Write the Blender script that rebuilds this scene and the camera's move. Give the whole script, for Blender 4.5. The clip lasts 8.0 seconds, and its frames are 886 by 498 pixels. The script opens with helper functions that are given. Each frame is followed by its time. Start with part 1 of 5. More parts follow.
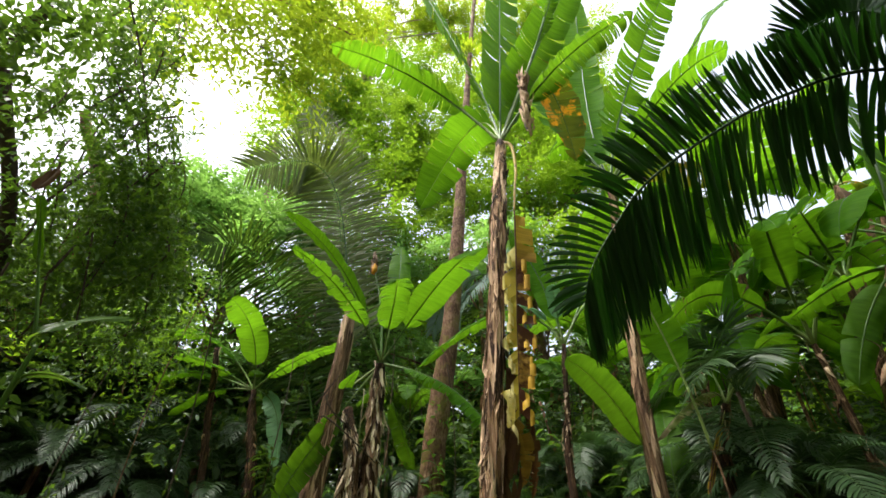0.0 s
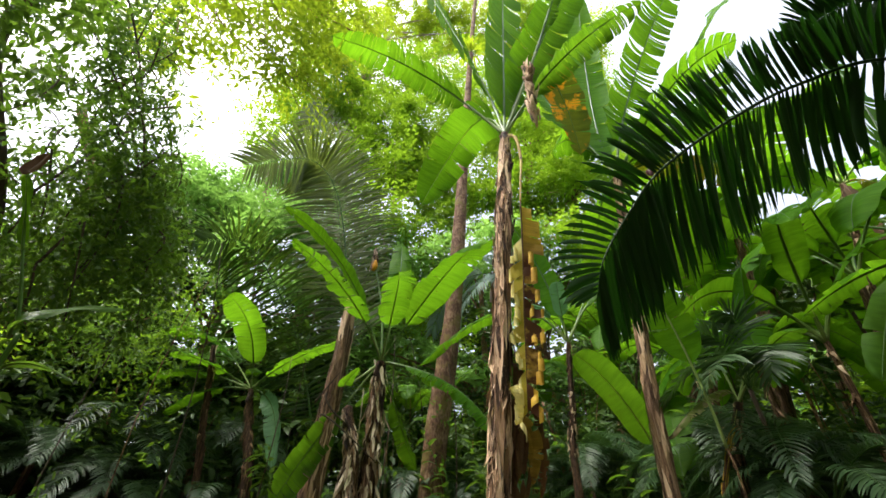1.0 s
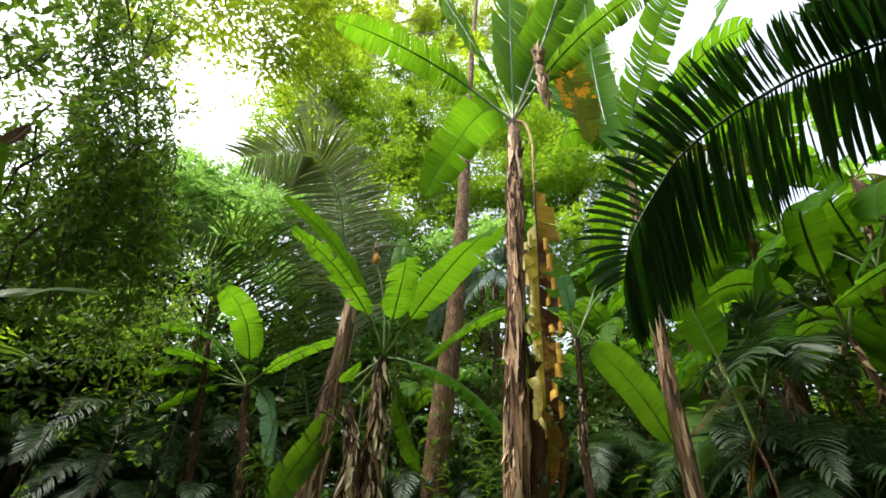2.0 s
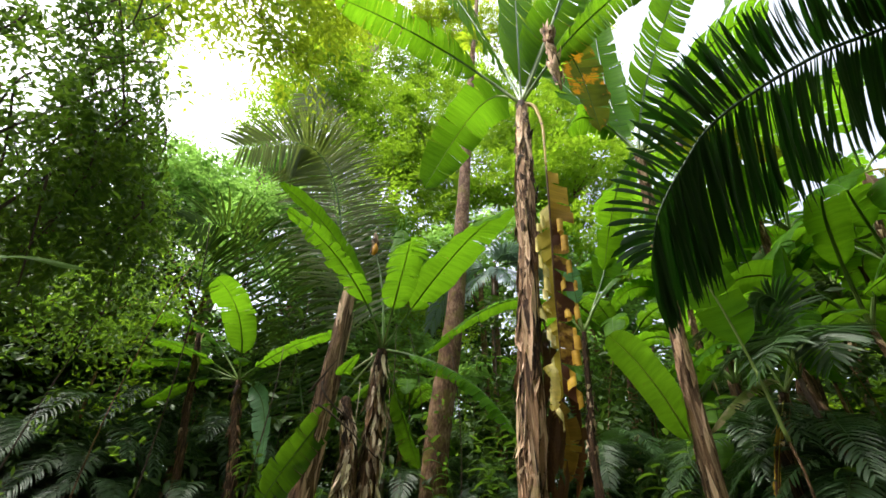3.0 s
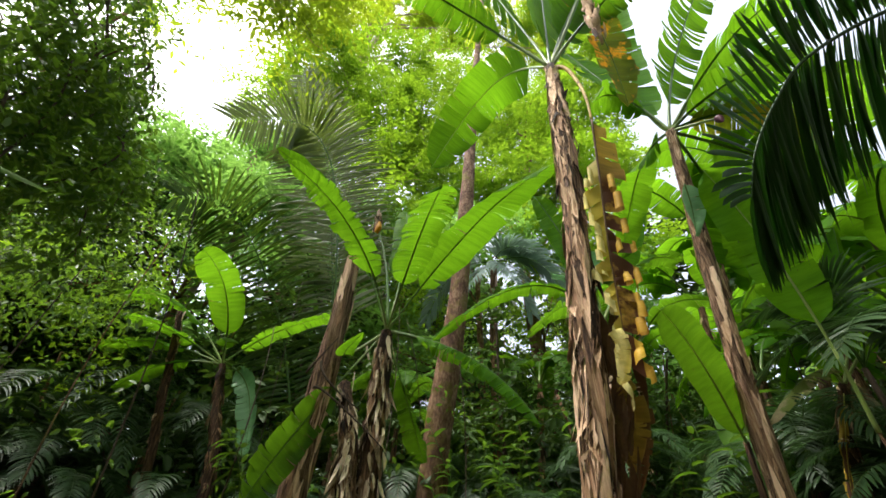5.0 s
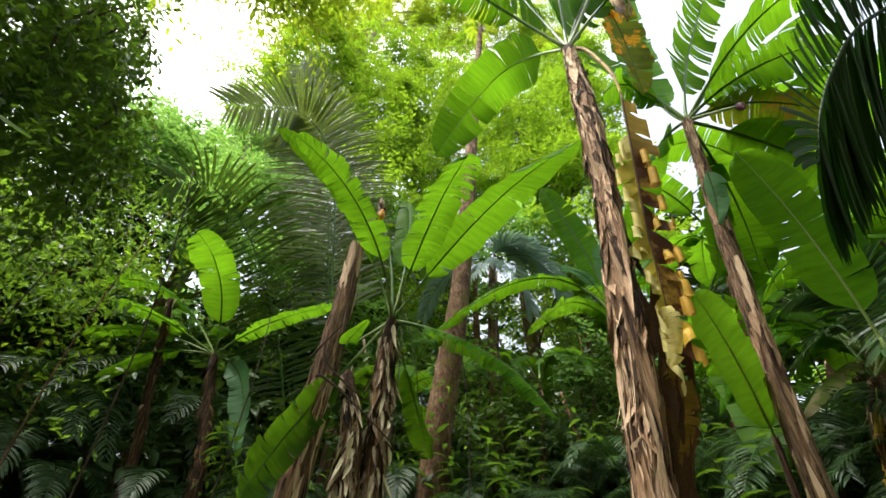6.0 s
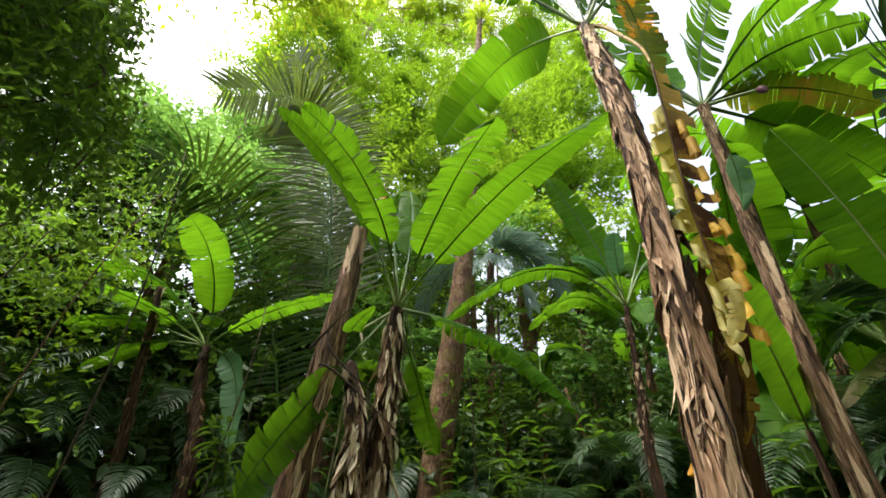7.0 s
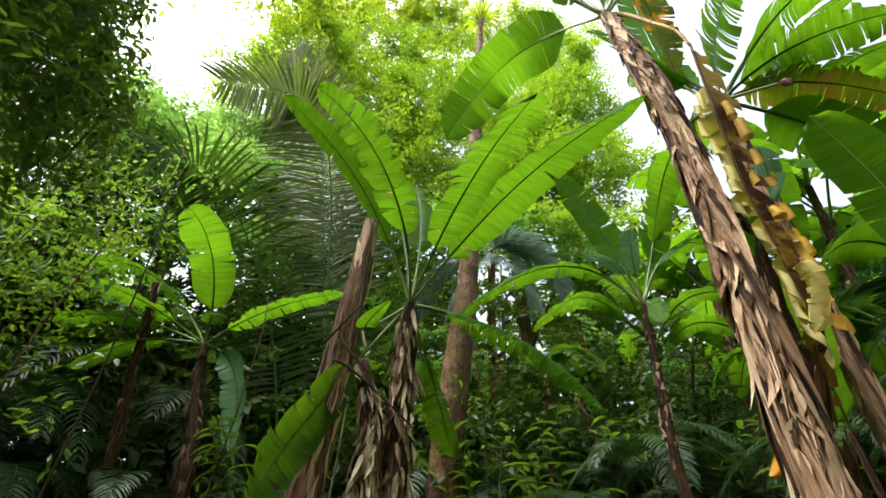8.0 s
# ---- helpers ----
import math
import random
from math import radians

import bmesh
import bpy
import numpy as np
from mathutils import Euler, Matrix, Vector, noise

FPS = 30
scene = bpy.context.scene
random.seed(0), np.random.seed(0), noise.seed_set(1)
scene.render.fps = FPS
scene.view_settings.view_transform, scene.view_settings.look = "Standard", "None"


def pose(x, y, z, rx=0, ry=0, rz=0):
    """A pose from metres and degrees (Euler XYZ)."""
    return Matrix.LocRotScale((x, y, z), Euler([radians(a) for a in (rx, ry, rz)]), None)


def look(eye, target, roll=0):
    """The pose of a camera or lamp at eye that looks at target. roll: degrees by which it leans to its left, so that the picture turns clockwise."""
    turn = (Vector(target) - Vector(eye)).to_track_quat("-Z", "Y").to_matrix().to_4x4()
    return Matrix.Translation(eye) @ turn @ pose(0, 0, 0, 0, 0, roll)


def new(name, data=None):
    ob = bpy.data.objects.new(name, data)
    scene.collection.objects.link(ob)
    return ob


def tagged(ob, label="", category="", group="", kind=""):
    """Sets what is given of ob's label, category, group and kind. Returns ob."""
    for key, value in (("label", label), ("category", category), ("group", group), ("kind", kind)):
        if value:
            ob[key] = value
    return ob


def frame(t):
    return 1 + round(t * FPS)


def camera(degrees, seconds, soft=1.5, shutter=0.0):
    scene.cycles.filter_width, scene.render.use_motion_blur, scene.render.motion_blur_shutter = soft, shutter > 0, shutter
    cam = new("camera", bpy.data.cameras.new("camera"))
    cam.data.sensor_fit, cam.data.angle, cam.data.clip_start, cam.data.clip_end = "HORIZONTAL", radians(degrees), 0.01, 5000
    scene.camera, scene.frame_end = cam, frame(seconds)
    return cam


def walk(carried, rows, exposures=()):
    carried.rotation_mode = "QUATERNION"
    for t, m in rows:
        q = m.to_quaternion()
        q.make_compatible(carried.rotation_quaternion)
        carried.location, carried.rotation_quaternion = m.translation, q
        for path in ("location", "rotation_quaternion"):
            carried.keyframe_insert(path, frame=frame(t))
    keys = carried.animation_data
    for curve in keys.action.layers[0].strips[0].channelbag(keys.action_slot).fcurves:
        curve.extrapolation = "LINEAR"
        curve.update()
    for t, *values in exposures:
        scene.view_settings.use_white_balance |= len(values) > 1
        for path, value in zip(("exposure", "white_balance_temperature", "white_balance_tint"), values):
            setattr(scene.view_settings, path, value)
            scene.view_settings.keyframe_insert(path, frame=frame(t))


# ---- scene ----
cam = camera(95.0, 8.0, soft=1.6)
PATH = [
    (0, (0.295, 0.328, 1.683), (0.181, 1.967, 2.824), 1.3),
    (0.5, (0.275, 0.395, 1.683), (0.164, 2.032, 2.827), 1.3),
    (1, (0.234, 0.488, 1.674), (0.126, 2.121, 2.824), 1.4),
    (1.5, (0.169, 0.615, 1.685), (0.067, 2.246, 2.837), 1.4),
    (3, (0.006, 1.045, 1.677), (-0.069, 2.671, 2.839), 1.6),
    (3.5, (-0.046, 1.212, 1.687), (-0.108, 2.838, 2.85), 1.7),
    (4, (-0.129, 1.356, 1.665), (-0.175, 2.978, 2.833), 1.9),
    (4.5, (-0.229, 1.508, 1.656), (-0.259, 3.126, 2.831), 2.2),
    (6, (-0.532, 1.927, 1.617), (-0.5, 3.534, 2.807), 2.8),
    (6.5, (-0.622, 2.091, 1.618), (-0.565, 3.696, 2.809), 2.5),
    (7, (-0.704, 2.216, 1.612), (-0.629, 3.819, 2.806), 2.5),
    (7.5, (-0.821, 2.345, 1.596), (-0.726, 3.94, 2.799), 2.4),
    (8, (-0.936, 2.443, 1.621), (-0.821, 4.03, 2.832), 2.1),
]
walk(cam, [(t, look(eye, target, roll)) for t, eye, target, roll in PATH])


# ---- light ----
world = bpy.data.worlds.new("overcast_sky")
scene.world = world
world.use_nodes = True
wt = world.node_tree
sky = wt.nodes.new("ShaderNodeTexSky")
sky.sky_type, sky.sun_disc = "NISHITA", False
sky.sun_elevation, sky.sun_rotation = radians(68), radians(-100)
sky.air_density, sky.dust_density, sky.ozone_density = 1.0, 6.0, 0.6
cloud = wt.nodes.new("ShaderNodeHueSaturation")
cloud.inputs["Saturation"].default_value = 0.46
wt.links.new(sky.outputs[0], cloud.inputs["Color"])
wt.links.new(cloud.outputs[0], wt.nodes["Background"].inputs[0])
wt.nodes["Background"].inputs[1].default_value = 0.135

sun = new("sun", bpy.data.lights.new("sun", "SUN"))
sun.data.energy, sun.data.angle, sun.data.color = 1.9, radians(34), (1.0, 0.96, 0.9)
sun.matrix_world = look((-8.6, -1.5, 21.8), (0.0, 0.0, 0.0))
scene.view_settings.exposure = 1.95


# ---- materials ----
def nodes_of(name):
    mat = bpy.data.materials.new(name)
    mat.use_nodes = True
    nt = mat.node_tree
    return mat, nt, nt.nodes["Principled BSDF"], nt.nodes["Material Output"]


def ramp(nt, fac, stops):
    r = nt.nodes.new("ShaderNodeValToRGB")
    while len(r.color_ramp.elements) < len(stops):
        r.color_ramp.elements.new(0.5)
    for e, (p, c) in zip(r.color_ramp.elements, stops):
        e.position, e.color = p, (*c, 1)
    nt.links.new(fac, r.inputs[0])
    return r.outputs[0]


def noise_of(nt, scale, detail=4.0, rough=0.55, vector=None):
    n = nt.nodes.new("ShaderNodeTexNoise")
    n.inputs["Scale"].default_value, n.inputs["Detail"].default_value, n.inputs["Roughness"].default_value = scale, detail, rough
    if vector is not None:
        nt.links.new(vector, n.inputs["Vector"])
    return n.outputs["Fac"]


def mixed(nt, fac, a, b, how="MIX"):
    m = nt.nodes.new("ShaderNodeMix")
    m.data_type, m.blend_type = "RGBA", how
    for sock, v in ((m.inputs[0], fac), (m.inputs[6], a), (m.inputs[7], b)):
        if isinstance(v, (int, float)):
            sock.default_value = v
        elif isinstance(v, tuple):
            sock.default_value = (*v, 1)
        else:
            nt.links.new(v, sock)
    return m.outputs[2]


def math_of(nt, op, a, b=0.0):
    m = nt.nodes.new("ShaderNodeMath")
    m.operation = op
    for sock, v in zip(m.inputs, (a, b)):
        if isinstance(v, (int, float)):
            sock.default_value = v
        else:
            nt.links.new(v, sock)
    return m.outputs[0]


def leaf_material(name, dark, light, glow, clear=0.45, rough=0.42, veins=0.0, blotch=None, spots=0.0, scale=2.0, gloss=0.25, patch=0.46, inner=None):
    """Living or dead foliage: a glossy skin over a blade that lets light through."""
    mat, nt, bsdf, out = nodes_of(name)
    geo, info = nt.nodes.new("ShaderNodeNewGeometry"), nt.nodes.new("ShaderNodeObjectInfo")
    coord = nt.nodes.new("ShaderNodeTexCoord").outputs["Object"]
    rnd = math_of(nt, "ADD", math_of(nt, "MULTIPLY", geo.outputs["Random Per Island"], 0.6), math_of(nt, "MULTIPLY", info.outputs["Random"], 0.4))
    n = noise_of(nt, scale, vector=coord)
    fac = math_of(nt, "ADD", math_of(nt, "MULTIPLY", rnd, 0.55), math_of(nt, "MULTIPLY", n, 0.5))
    col = ramp(nt, fac, [(0.15, dark), (0.85, light)])
    thru = mixed(nt, fac, tuple(0.35 * c for c in glow), tuple(1.15 * c for c in glow))
    if veins:
        uv = nt.nodes.new("ShaderNodeUVMap").outputs[0]
        sep = nt.nodes.new("ShaderNodeSeparateXYZ")
        nt.links.new(uv, sep.inputs[0])
        wave = nt.nodes.new("ShaderNodeTexWave")
        wave.bands_direction = "Y"
        wave.inputs["Scale"].default_value, wave.inputs["Distortion"].default_value, wave.inputs["Detail"].default_value = veins, 0.6, 2.0
        nt.links.new(uv, wave.inputs["Vector"])
        v = wave.outputs["Fac"]
        stretch = nt.nodes.new("ShaderNodeMapping")
        stretch.inputs["Scale"].default_value = (0.7, 22.0, 1.0)
        nt.links.new(uv, stretch.inputs[0])
        streak = ramp(nt, noise_of(nt, 1.0, 5.0, 0.6, stretch.outputs[0]), [(0.3, (0.5, 0.56, 0.5)), (0.62, (1.0, 1.0, 1.0))])
        thru, col = mixed(nt, 0.75, thru, streak, "MULTIPLY"), mixed(nt, 0.5, col, streak, "MULTIPLY")
        thru = mixed(nt, 0.22, thru, mixed(nt, v, (0.55, 0.55, 0.55), (1.0, 1.0, 1.0)), "MULTIPLY")
        col = mixed(nt, 0.2, col, mixed(nt, v, (0.6, 0.6, 0.6), (1.0, 1.0, 1.0)), "MULTIPLY")
        bump = nt.nodes.new("ShaderNodeBump")
        bump.inputs["Strength"].default_value, bump.inputs["Distance"].default_value = 0.2, 0.002
        nt.links.new(v, bump.inputs["Height"])
        nt.links.new(bump.outputs[0], bsdf.inputs["Normal"])
    if inner:
        across = math_of(nt, "ADD", math_of(nt, "ABSOLUTE", sep.outputs[0]), math_of(nt, "MULTIPLY", noise_of(nt, 7.0, 4.0, 0.6, coord), 0.4))
        scorch = ramp(nt, across, [(0.84, (1, 1, 1)), (0.95, (0, 0, 0))])
        below = ramp(nt, math_of(nt, "MULTIPLY", sep.outputs[1], 0.5), [(0.17, (0, 0, 0)), (0.27, (1, 1, 1))])
        dark_part = math_of(nt, "MULTIPLY", scorch, below)
        col, thru = mixed(nt, dark_part, col, inner), mixed(nt, dark_part, thru, inner)
    if blotch:
        patch = ramp(nt, noise_of(nt, 3.2, 6.0, 0.62, coord), [(patch, (0, 0, 0)), (patch + 0.06, (1, 1, 1))])
        col, thru = mixed(nt, patch, col, blotch), mixed(nt, patch, thru, tuple(1.3 * c for c in blotch))
    if spots:
        sp = ramp(nt, noise_of(nt, 26.0, 3.0, 0.5, coord), [(0.70, (0, 0, 0)), (0.74, (1, 1, 1))])
        sp = math_of(nt, "MULTIPLY", sp, spots)
        col, thru = mixed(nt, sp, col, (0.06, 0.045, 0.02)), mixed(nt, sp, thru, (0.08, 0.06, 0.02))
    nt.links.new(col, bsdf.inputs["Base Color"])
    bsdf.inputs["Roughness"].default_value = rough
    bsdf.inputs["Specular IOR Level"].default_value = gloss
    tr = nt.nodes.new("ShaderNodeBsdfTranslucent")
    nt.links.new(thru, tr.inputs[0])
    mx = nt.nodes.new("ShaderNodeMixShader")
    mx.inputs[0].default_value = clear
    nt.links.new(bsdf.outputs[0], mx.inputs[1])
    nt.links.new(tr.outputs[0], mx.inputs[2])
    nt.links.new(mx.outputs[0], out.inputs[0])
    return mat


def bark_material(name, stops, fibre=(9.0, 9.0, 0.8), moss=None, depth=0.03, rough=0.85):
    """Fibrous bark or dry sheath, its grain drawn out along the stem."""
    mat, nt, bsdf, out = nodes_of(name)
    tc = nt.nodes.new("ShaderNodeTexCoord").outputs["Object"]
    mp = nt.nodes.new("ShaderNodeMapping")
    mp.inputs["Scale"].default_value = fibre
    nt.links.new(tc, mp.inputs[0])
    geo = nt.nodes.new("ShaderNodeNewGeometry")
    grain, big = noise_of(nt, 6.0, 8.0, 0.65, mp.outputs[0]), noise_of(nt, 1.6, 4.0, 0.6, tc)
    coarse = noise_of(nt, 1.7, 5.0, 0.6, mp.outputs[0])
    fac = math_of(nt, "ADD", math_of(nt, "MULTIPLY", grain, 0.45), math_of(nt, "MULTIPLY", coarse, 0.35))
    fac = math_of(nt, "ADD", fac, math_of(nt, "MULTIPLY", big, 0.17))
    fac = math_of(nt, "ADD", fac, math_of(nt, "MULTIPLY", math_of(nt, "SUBTRACT", geo.outputs["Random Per Island"], 0.5), 0.35))
    col = ramp(nt, fac, stops)
    if moss:
        mk = ramp(nt, noise_of(nt, 3.5, 6.0, 0.65, tc), [(0.50, (0, 0, 0)), (0.62, (1, 1, 1))])
        col = mixed(nt, mk, col, moss)
    nt.links.new(col, bsdf.inputs["Base Color"])
    bsdf.inputs["Roughness"].default_value = rough
    bsdf.inputs["Specular IOR Level"].default_value = 0.25
    bump = nt.nodes.new("ShaderNodeBump")
    bump.inputs["Strength"].default_value, bump.inputs["Distance"].default_value = 0.8, depth
    nt.links.new(grain, bump.inputs["Height"])
    nt.links.new(bump.outputs[0], bsdf.inputs["Normal"])
    return mat


BANANA = leaf_material("banana_leaf", (0.045, 0.17, 0.006), (0.10, 0.25, 0.012), (0.18, 0.41, 0.010), 0.57, 0.55, 30.0, spots=0.6, gloss=0.06)
# Copy of the banana leaf with shade put into its colour and glow.
BANANA_DIM = leaf_material("banana_leaf_painted_shade", (0.04, 0.12, 0.010), (0.08, 0.18, 0.015), (0.15, 0.33, 0.01), 0.5, 0.55, 30.0, spots=0.5, gloss=0.08)
BANANA_OLD = leaf_material("banana_leaf_yellowing", (0.09, 0.16, 0.012), (0.20, 0.22, 0.02), (0.42, 0.46, 0.02), 0.45, 0.5, 30.0, (0.30, 0.17, 0.02), 0.8, patch=0.55)
YELLOW = leaf_material("dead_yellow_leaf", (0.70, 0.56, 0.10), (0.95, 0.86, 0.42), (0.88, 0.70, 0.14), 0.3, 0.6, 40.0, (0.5, 0.36, 0.04), 0.5, patch=0.58, inner=(0.46, 0.36, 0.03))
BROWN = leaf_material("dead_brown_leaf", (0.04, 0.018, 0.009), (0.15, 0.075, 0.03), (0.2, 0.08, 0.02), 0.2, 0.7, 12.0)
PALM = leaf_material("palm_leaflet", (0.016, 0.042, 0.01), (0.045, 0.085, 0.016), (0.08, 0.15, 0.012), 0.3, 0.5, gloss=0.15)
PALM_GREY = leaf_material("palm_leaflet_pale", (0.035, 0.06, 0.014), (0.11, 0.14, 0.04), (0.15, 0.21, 0.03), 0.36, 0.38, gloss=0.4)
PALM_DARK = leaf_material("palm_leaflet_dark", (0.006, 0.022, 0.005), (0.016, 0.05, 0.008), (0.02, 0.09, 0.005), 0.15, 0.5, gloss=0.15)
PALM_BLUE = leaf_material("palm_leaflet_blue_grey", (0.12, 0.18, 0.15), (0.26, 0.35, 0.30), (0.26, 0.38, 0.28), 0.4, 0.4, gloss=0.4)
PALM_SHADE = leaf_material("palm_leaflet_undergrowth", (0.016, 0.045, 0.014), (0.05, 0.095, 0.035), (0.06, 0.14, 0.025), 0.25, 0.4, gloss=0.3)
CANOPY = leaf_material("canopy_leaf", (0.04, 0.13, 0.004), (0.15, 0.30, 0.02), (0.35, 0.59, 0.025), 0.48, 0.55)
CANOPY_WARM = leaf_material("canopy_leaf_yellow_green", (0.08, 0.19, 0.006), (0.18, 0.31, 0.02), (0.46, 0.62, 0.025), 0.52, 0.55)
CANOPY_COOL = leaf_material("canopy_leaf_blue_green", (0.05, 0.15, 0.02), (0.13, 0.28, 0.07), (0.32, 0.60, 0.10), 0.48, 0.5)
VINE = leaf_material("vine_leaf", (0.02, 0.055, 0.01), (0.065, 0.13, 0.028), (0.19, 0.35, 0.025), 0.48, 0.4)
SHRUB = leaf_material("shrub_leaf", (0.014, 0.036, 0.008), (0.05, 0.10, 0.016), (0.08, 0.16, 0.014), 0.28, 0.5)
GREEN_RIB = leaf_material("leaf_midrib", (0.03, 0.09, 0.012), (0.08, 0.15, 0.02), (0.06, 0.14, 0.02), 0.1, 0.4)
PALE_RIB = leaf_material("pale_petiole", (0.12, 0.20, 0.04), (0.26, 0.33, 0.11), (0.2, 0.28, 0.06), 0.1, 0.4)
DARK_RIB = leaf_material("palm_rachis", (0.02, 0.06, 0.012), (0.06, 0.12, 0.02), (0.04, 0.1, 0.01), 0.05, 0.4)
SHEATH = bark_material("dry_banana_sheath", [(0.40, (0.03, 0.014, 0.008)), (0.48, (0.24, 0.14, 0.08)), (0.62, (0.62, 0.44, 0.30))], (24, 24, 0.6), depth=0.06)
# Dark stem tone; also puts shade into the colour of rags and gaps.
SHEATH_DARK = bark_material("old_and_shaded_banana_stem", [(0.40, (0.014, 0.007, 0.004)), (0.49, (0.085, 0.042, 0.021)), (0.60, (0.34, 0.20, 0.11))], (20, 20, 0.8), depth=0.05)
SHRED = bark_material("peeling_sheath", [(0.30, (0.03, 0.014, 0.008)), (0.46, (0.34, 0.20, 0.115)), (0.66, (0.84, 0.61, 0.42))], (26, 26, 1.2), depth=0.015)
SHRED_PALE = bark_material("bleached_sheath", [(0.30, (0.09, 0.05, 0.03)), (0.46, (0.46, 0.34, 0.23)), (0.66, (0.88, 0.74, 0.56))], (26, 26, 1.5), depth=0.012)
MOSSY = bark_material("mossy_bark", [(0.38, (0.03, 0.016, 0.010)), (0.5, (0.12, 0.058, 0.032)), (0.62, (0.32, 0.20, 0.12))], (5.0, 5.0, 2.2), (0.16, 0.12, 0.03), 0.09)
PALE_BARK = bark_material("pale_bark", [(0.3, (0.12, 0.09, 0.06)), (0.6, (0.30, 0.24, 0.17)), (0.8, (0.48, 0.41, 0.32))], (6, 6, 2.0), (0.13, 0.15, 0.05))
TWIG = bark_material("twig_bark", [(0.3, (0.02, 0.015, 0.01)), (0.7, (0.09, 0.06, 0.04))], (10, 10, 2.0))
SOIL = bark_material("leaf_litter_soil", [(0.3, (0.018, 0.012, 0.008)), (0.55, (0.07, 0.045, 0.025)), (0.8, (0.18, 0.11, 0.05))], (2.2, 2.2, 2.2), (0.03, 0.05, 0.012), 0.06, 0.95)
BANANA_SCORCHED = leaf_material("scorched_leaf_half", (0.44, 0.24, 0.015), (0.74, 0.48, 0.06), (0.72, 0.42, 0.03), 0.3, 0.6, 14.0, (0.34, 0.20, 0.03), 0.8, patch=0.6, inner=(0.085, 0.03, 0.012))
OCHRE = leaf_material("dried_ochre_leaf", (0.24, 0.14, 0.02), (0.46, 0.31, 0.06), (0.4, 0.24, 0.03), 0.3, 0.6, 14.0, (0.07, 0.028, 0.012), 0.8, patch=0.58)
HERB = leaf_material("herb_leaf", (0.022, 0.06, 0.01), (0.07, 0.145, 0.018), (0.14, 0.28, 0.015), 0.4, 0.42, gloss=0.25)
ORANGE = leaf_material("orange_bract", (0.55, 0.20, 0.01), (0.75, 0.38, 0.02), (0.7, 0.3, 0.01), 0.3, 0.5)
PURPLE = leaf_material("purple_bud", (0.06, 0.015, 0.03), (0.14, 0.04, 0.07), (0.1, 0.02, 0.04), 0.05, 0.4)
HALF_DEAD = leaf_material("half_dead_leaf", (0.05, 0.09, 0.01), (0.15, 0.18, 0.015), (0.24, 0.28, 0.015), 0.45, 0.6, 30.0, (0.62, 0.27, 0.01), 0.8, gloss=0.1, patch=0.54)
PALE_BLUE = leaf_material("young_bluish_leaf", (0.10, 0.24, 0.10), (0.18, 0.36, 0.17), (0.16, 0.36, 0.14), 0.4, 0.4, 30.0, gloss=0.3)
PALE_DRY = leaf_material("bleached_leaf", (0.28, 0.22, 0.10), (0.52, 0.44, 0.26), (0.4, 0.32, 0.12), 0.25, 0.6, 12.0, (0.16, 0.20, 0.04), 0.4)


# ---- builders ----
def link(name, shape, mat, parent=None, label=""):
    """A mesh object from (points, faces, uv or None); one mesh a part."""
    pts, faces, uv = shape
    me = bpy.data.meshes.new(name)
    if isinstance(faces, np.ndarray):
        me.vertices.add(len(pts))
        me.vertices.foreach_set("co", np.asarray(pts, np.float32).ravel())
        me.loops.add(faces.size)
        me.loops.foreach_set("vertex_index", faces.astype(np.int32).ravel())
        me.polygons.add(len(faces))
        me.polygons.foreach_set("loop_start", np.arange(0, faces.size, 4, dtype=np.int32))
        me.update(calc_edges=True)
    else:
        me.from_pydata(np.asarray(pts, float).tolist(), [], faces)
    if uv is not None:
        lay = me.uv_layers.new(name="UVMap")
        loops = np.empty(len(me.loops), np.int32)
        me.loops.foreach_get("vertex_index", loops)
        lay.data.foreach_set("uv", np.asarray(uv, np.float32)[loops].ravel())
    me.polygons.foreach_set("use_smooth", [True] * len(me.polygons))
    me.materials.append(mat)
    ob = new(name, me)
    if parent is not None:
        ob.parent = parent
        ob.matrix_parent_inverse = Matrix.Translation(-parent.location)
    if label:
        tagged(ob, label)
    return ob


def root(name, base, label, category, group=""):
    ob = new(name)
    ob.location = base
    ob.empty_display_size = 0.2
    return tagged(ob, label, category, group)


def joined(shapes):
    pts, faces, uvs, k = [], [], [], 0
    for p, f, u in shapes:
        pts.append(np.asarray(p, float))
        faces.extend([tuple(int(i) + k for i in q) for q in f])
        uvs.append(np.zeros((len(p), 2)) if u is None else u)
        k += len(p)
    return np.concatenate(pts), faces, np.concatenate(uvs)


def unit(v):
    v = np.asarray(v, float)
    return v / max(1e-9, np.linalg.norm(v))


def arc(a, m, b, n):
    """n + 1 points on a bow from a to b that passes m halfway."""
    a, m, b = (np.asarray(p, float) for p in (a, m, b))
    c, t = 2 * m - 0.5 * (a + b), np.linspace(0, 1, n + 1)[:, None]
    return (1 - t) ** 2 * a + 2 * t * (1 - t) * c + t * t * b


def spline(points, n):
    """A smooth line through a few points (Catmull-Rom), n steps a span."""
    p = [np.asarray(q, float) for q in points]
    p = [2 * p[0] - p[1]] + p + [2 * p[-1] - p[-2]]
    out = []
    for i in range(1, len(p) - 2):
        for t in np.linspace(0, 1, n, endpoint=False):
            out.append(0.5 * (2 * p[i] + (p[i + 1] - p[i - 1]) * t + (2 * p[i - 1] - 5 * p[i] + 4 * p[i + 1] - p[i + 2]) * t * t + (3 * p[i] - p[i - 1] - 3 * p[i + 1] + p[i + 2]) * t ** 3))
    return np.array(out + [p[-2]])


